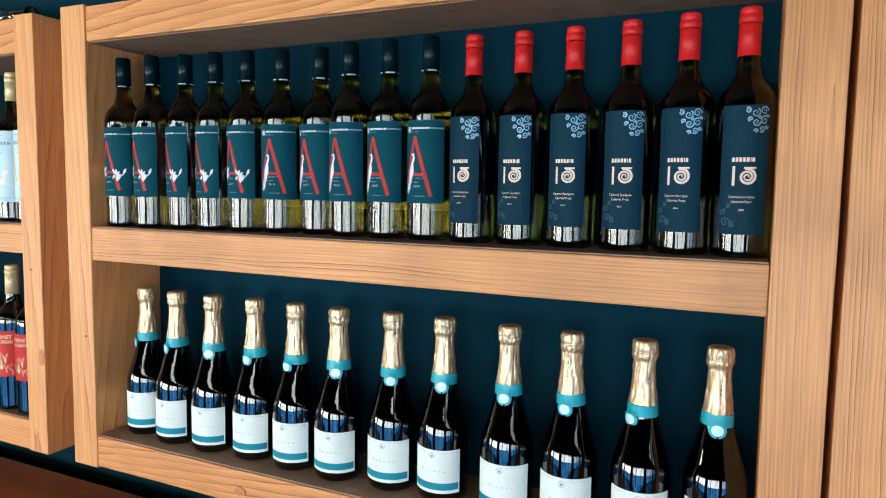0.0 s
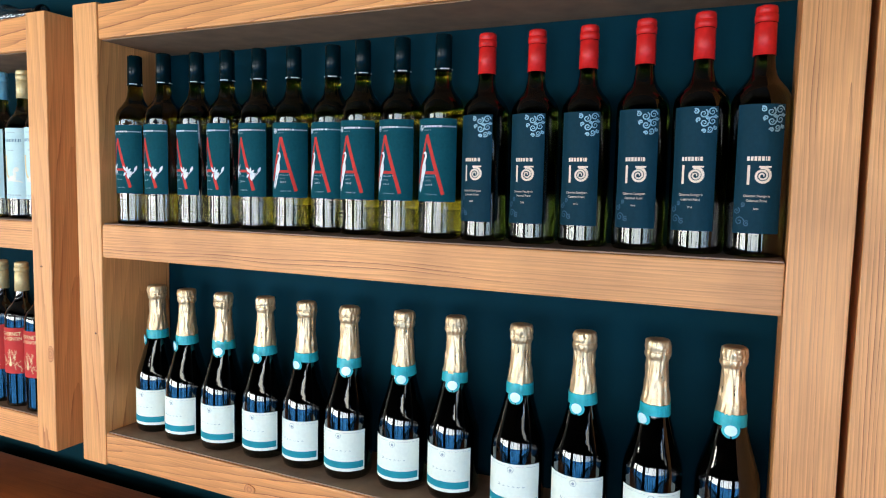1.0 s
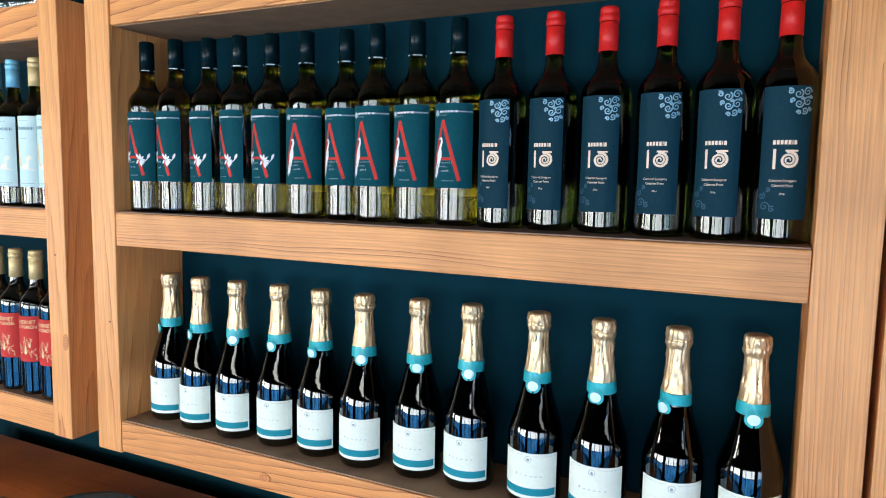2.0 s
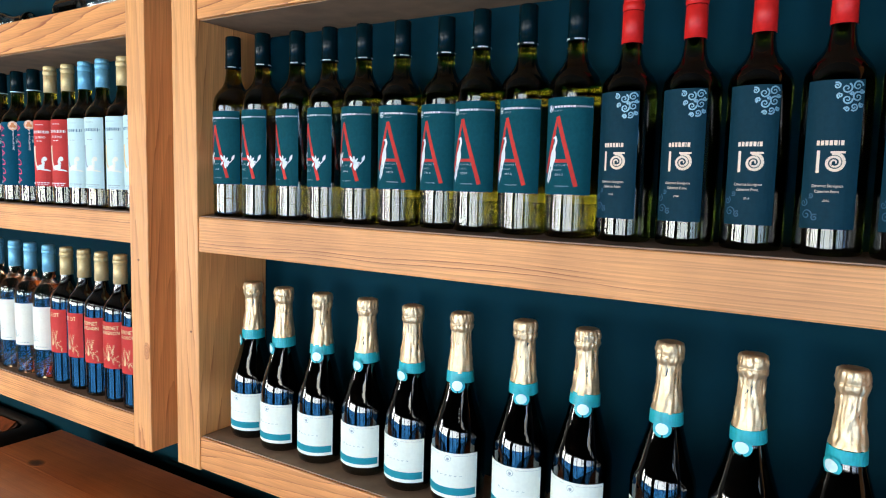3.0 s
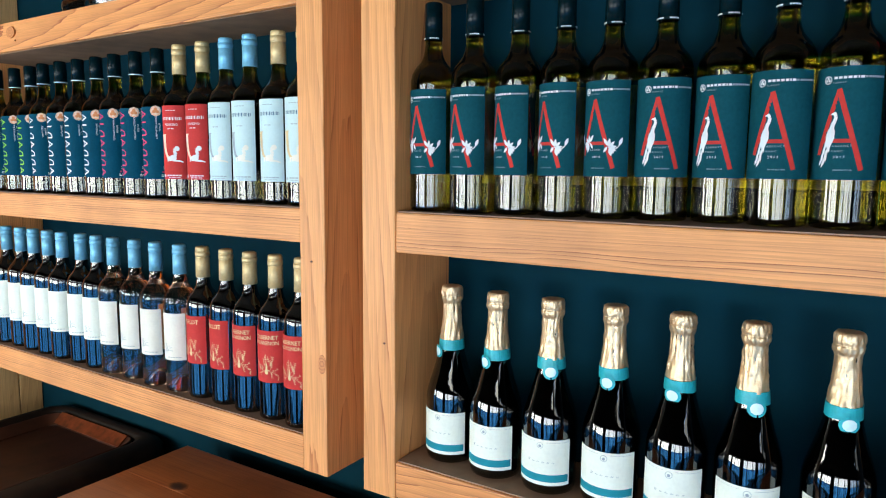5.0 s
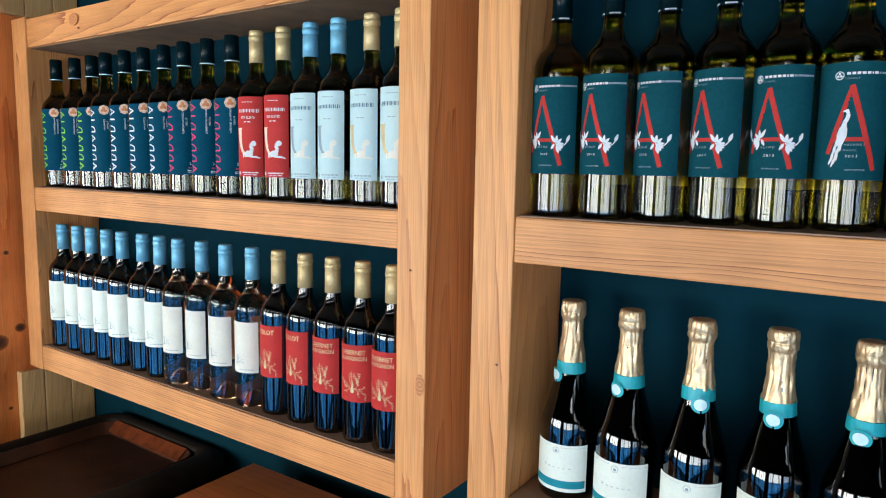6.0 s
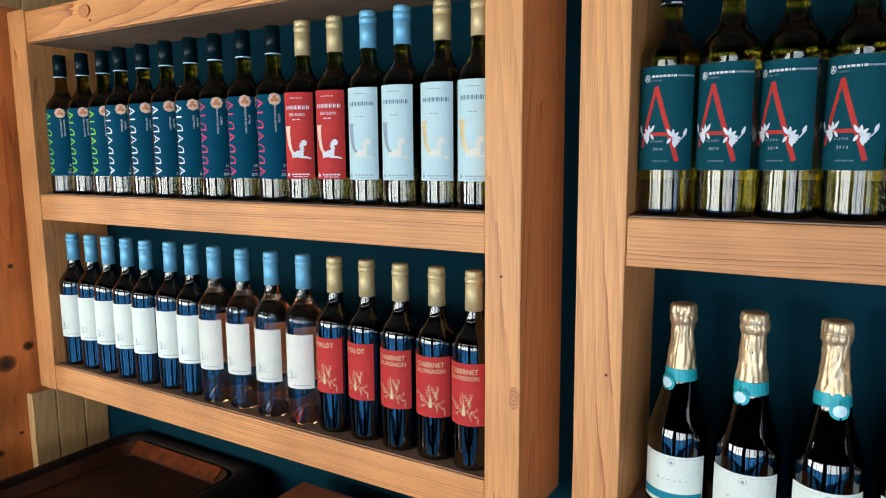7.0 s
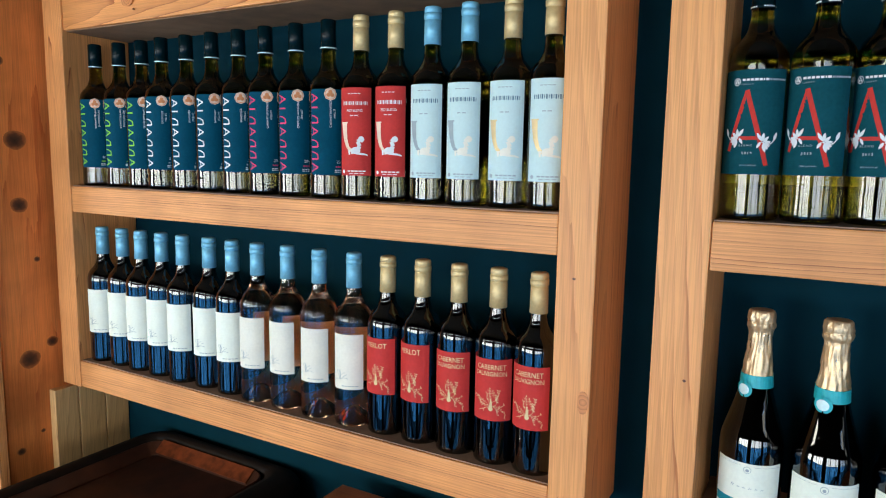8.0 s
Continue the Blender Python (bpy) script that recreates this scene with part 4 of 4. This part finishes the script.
for k, ((x, y), proto) in enumerate(zip(L_TOP, kinds)):
    yaw = ((47, 47, 46, 46, 46, 46, 46, 43, 41, 40)[k] if k < 10 else 13 if k < 14 else 6) + jig.uniform(-4, 4)
    place(proto, x, y, ROW_L1, yaw)

# lower row of the second unit
wl = bottle_plain_label(G_BLACK, P_WHITE, "dark wine bottle, plain white label, light blue capsule")
rl = bottle_plain_label(G_ROSE, P_CREAM, "clear bottle of rose wine, cream label, light blue capsule")
me, cs = bottle_branching([("MERLOT", 0.0125)]), bottle_branching([("CABERNET", 0.0115), ("SAUVIGNON", 0.0105)])
L_LOW = [-2.567, -2.4975, -2.431, -2.362, -2.290, -2.217, -2.147, -2.074, -2.001, -1.920, -1.842, -1.770, -1.699, -1.627, -1.556, -1.487]
kinds = [wl] * 7 + [rl] * 4 + [me] * 2 + [cs] * 3
for k, (x, proto) in enumerate(zip(L_LOW, kinds)):
    yaw = (24 if k < 7 else 14 if k < 11 else -3 if k < 13 else 9 if k == 14 else 2) + jig.uniform(-4, 4)
    place(proto, x, 0.933 + jig.uniform(-0.004, 0.004), ROW_L0, yaw)

for proto in (blend, franc, spiral, *foils, *ups, hr, hb, hg, wl, rl, me, cs):
    drop(proto)

# ---------------------------------------------------------------- things on top and below
LYING = [(0, 0.0), (0.024, 0.0), (0.029, 0.004), (0.030, 0.012), (0.030, 0.15)] + smooth_profile([(0.030, 0.16), (0.027, 0.185), (0.018, 0.21), (0.0135, 0.235), (0.0135, 0.285)], 3) + \
    [(0.0165, 0.286), (0.0165, 0.296), (0.011, 0.297), (0.011, 0.24), (0.016, 0.208), (0.0255, 0.183), (0.0275, 0.15), (0.0275, 0.012), (0.02, 0.006), (0, 0.006)]
for x in (-2.245, -1.80):
    b = tagged(new("glass_bottle"), "empty clear glass bottle lying on the shelf top", "glass bottle", "bottles lying on the shelf")
    b.matrix_basis = pose(x, 0.965, 1.857 + 0.0305, 0, 90, 0)
    part("glass_body", lathe(LYING, 36), G_CLEAR, b, smooth=True)

counter = tagged(new("counter"), "varnished brown knotty wood counter below the shelves", "counter")
counter.matrix_basis = Matrix.Translation((-0.4, 0.7, 0))
cy = [0.55, 0.67, 0.83, 0.985]
for a, b in zip(cy, cy[1:]):
    plank("top_board", -1.908, 1.3, a + 0.0001, b - 0.0001, 0.838, 0.88, COUNTER, counter, "x", bevel=0.0006, rough=0.0002)
for x0, x1 in ((-1.86, -1.80), (1.2, 1.26)):
    plank("side_panel", x0, x1, 0.60, 0.96, 0.0, 0.838, COUNTER, counter, "z")
plank("front_panel", -1.80, 1.2, 0.61, 0.64, 0.0, 0.838, COUNTER, counter, "x")
for kx, ky, kr in ((-1.753, 0.846, 0.017), (-1.46, 0.78, 0.013), (-1.62, 0.64, 0.014)):
    bm = bmesh.new()
    bmesh.ops.create_circle(bm, cap_ends=True, radius=kr, segments=18)
    for v in bm.verts:
        v.co *= 1 + 0.15 * noise.noise(v.co * 70 + Vector((kx * 40, ky * 40, 0)))
        v.co.x *= 1.5
    ext = bmesh.ops.extrude_face_region(bm, geom=bm.faces[:])
    bmesh.ops.translate(bm, vec=(0, 0, 0.0005), verts=[g for g in ext["geom"] if isinstance(g, bmesh.types.BMVert)])
    part("knot", bm, KNOT, counter, at=counter.matrix_basis.inverted() @ Matrix.Translation((kx, ky, 0.8802)))

dish = tagged(new("round_dish"), "round dark teal dish standing on the counter", "dish")
dish.matrix_basis = Matrix.Translation((-1.22, 0.775, 0.8805))
part("bowl", lathe([(0, 0.004), (0.03, 0.003), (0.045, 0.0), (0.055, 0.004), (0.085, 0.014), (0.105, 0.0205), (0.107, 0.022), (0.105, 0.0225), (0.085, 0.018), (0.055, 0.009), (0, 0.008)], 48), TEALDISH, dish, smooth=True)

cabinet = tagged(new("low_cabinet"), "black low cabinet under the wine shelf", "cabinet")
cabinet.matrix_basis = Matrix.Translation((-2.28, 0.7, 0))
inv = cabinet.matrix_basis.inverted()
part("body", box(-2.60, -1.96, 0.60, 1.03, 0.0, 0.755, 0.006, 2), BLACKTOP, cabinet, at=inv)
part("top", box(-2.62, -1.93, 0.56, 1.044, 0.757, 0.79, 0.012, 3), BLACKTOP, cabinet, at=inv)


def rounded_slab(x0, x1, y0, y1, z0, z1, rc, bevel):
    bm = bmesh.new()
    pts = []
    for cx, cy_, a0 in ((x1 - rc, y1 - rc, 0), (x0 + rc, y1 - rc, 90), (x0 + rc, y0 + rc, 180), (x1 - rc, y0 + rc, 270)):
        for k in range(9):
            a = radians(a0 + 90 * k / 8)
            pts.append(bm.verts.new((cx + rc * math.cos(a), cy_ + rc * math.sin(a), z0)))
    f = bm.faces.new(pts)
    ext = bmesh.ops.extrude_face_region(bm, geom=[f])
    bmesh.ops.translate(bm, vec=(0, 0, z1 - z0), verts=[g for g in ext["geom"] if isinstance(g, bmesh.types.BMVert)])
    top = [e for e in bm.edges if all(abs(v.co.z - z1) < 1e-6 for v in e.verts)]
    bmesh.ops.bevel(bm, geom=top, offset=bevel, segments=4, affect="EDGES", profile=0.5)
    return bm


def ring_slab(x0, x1, y0, y1, steps, rc, wide):
    """A closed band with rounded corners from (inset, height) steps; its east side is wide times as broad."""
    bm = bmesh.new()
    loops = []
    for inset, z in steps:
        ring = []
        r = max(0.012, rc - inset)
        xe = x1 - inset * wide
        for cx, cy_, a0 in ((xe - r, y1 - inset - r, 0), (x0 + inset + r, y1 - inset - r, 90), (x0 + inset + r, y0 + inset + r, 180), (xe - r, y0 + inset + r, 270)):
            for k in range(8):
                a = radians(a0 + 90 * k / 7)
                ring.append(bm.verts.new((cx + r * math.cos(a), cy_ + r * math.sin(a), z)))
        loops.append(ring)
    for lo, hi in zip(loops, loops[1:] + loops[:1]):
        for i in range(len(lo)):
            j = (i + 1) % len(lo)
            bm.faces.new((lo[i], lo[j], hi[j], hi[i]))
    return bm


tray = tagged(new("serving_tray"), "dark brown lacquered wooden tray with a thick raised rim", "tray")
tray.matrix_basis = Matrix.Translation((-2.33, 0.75, 0.7905))
part("tray_base", rounded_slab(-0.185, 0.215, -0.16, 0.265, 0.0, 0.022, 0.05, 0.004), TRAYWOOD, tray)
part("rim", ring_slab(-0.20, 0.30, -0.18, 0.29, [(0, 0), (0, 0.044), (0.004, 0.053), (0.012, 0.058), (0.026, 0.056), (0.034, 0.048), (0.036, 0)], 0.07, 2.6), TRAYBLACK, tray, "black rounded rim", smooth=True)
part("inner_slope", ring_slab(-0.164, 0.2064, -0.144, 0.254, [(0.0005, 0.002), (0.0005, 0.046), (0.004, 0.047), (0.030, 0.026), (0.030, 0.002)], 0.045, 1.0), TRAYWOOD, tray)
# strip that paints the light caught by the tray's back slope
bm = bmesh.new()
outline = [(0.2225, 0.0274), (0.2485, 0.0484), (0.2485, 0.0500), (0.2225, 0.0292)]
ends = [[bm.verts.new((x, y, z)) for y, z in outline] for x in (-0.135, 0.165)]
for k in range(4):
    bm.faces.new((ends[0][k], ends[0][(k + 1) % 4], ends[1][(k + 1) % 4], ends[1][k]))
bm.faces.new(ends[0][::-1])
bm.faces.new(ends[1])
part("worn_strip", bm, TRAYLIT, tray, "reddish strip along the inner slope, painted as if lit")
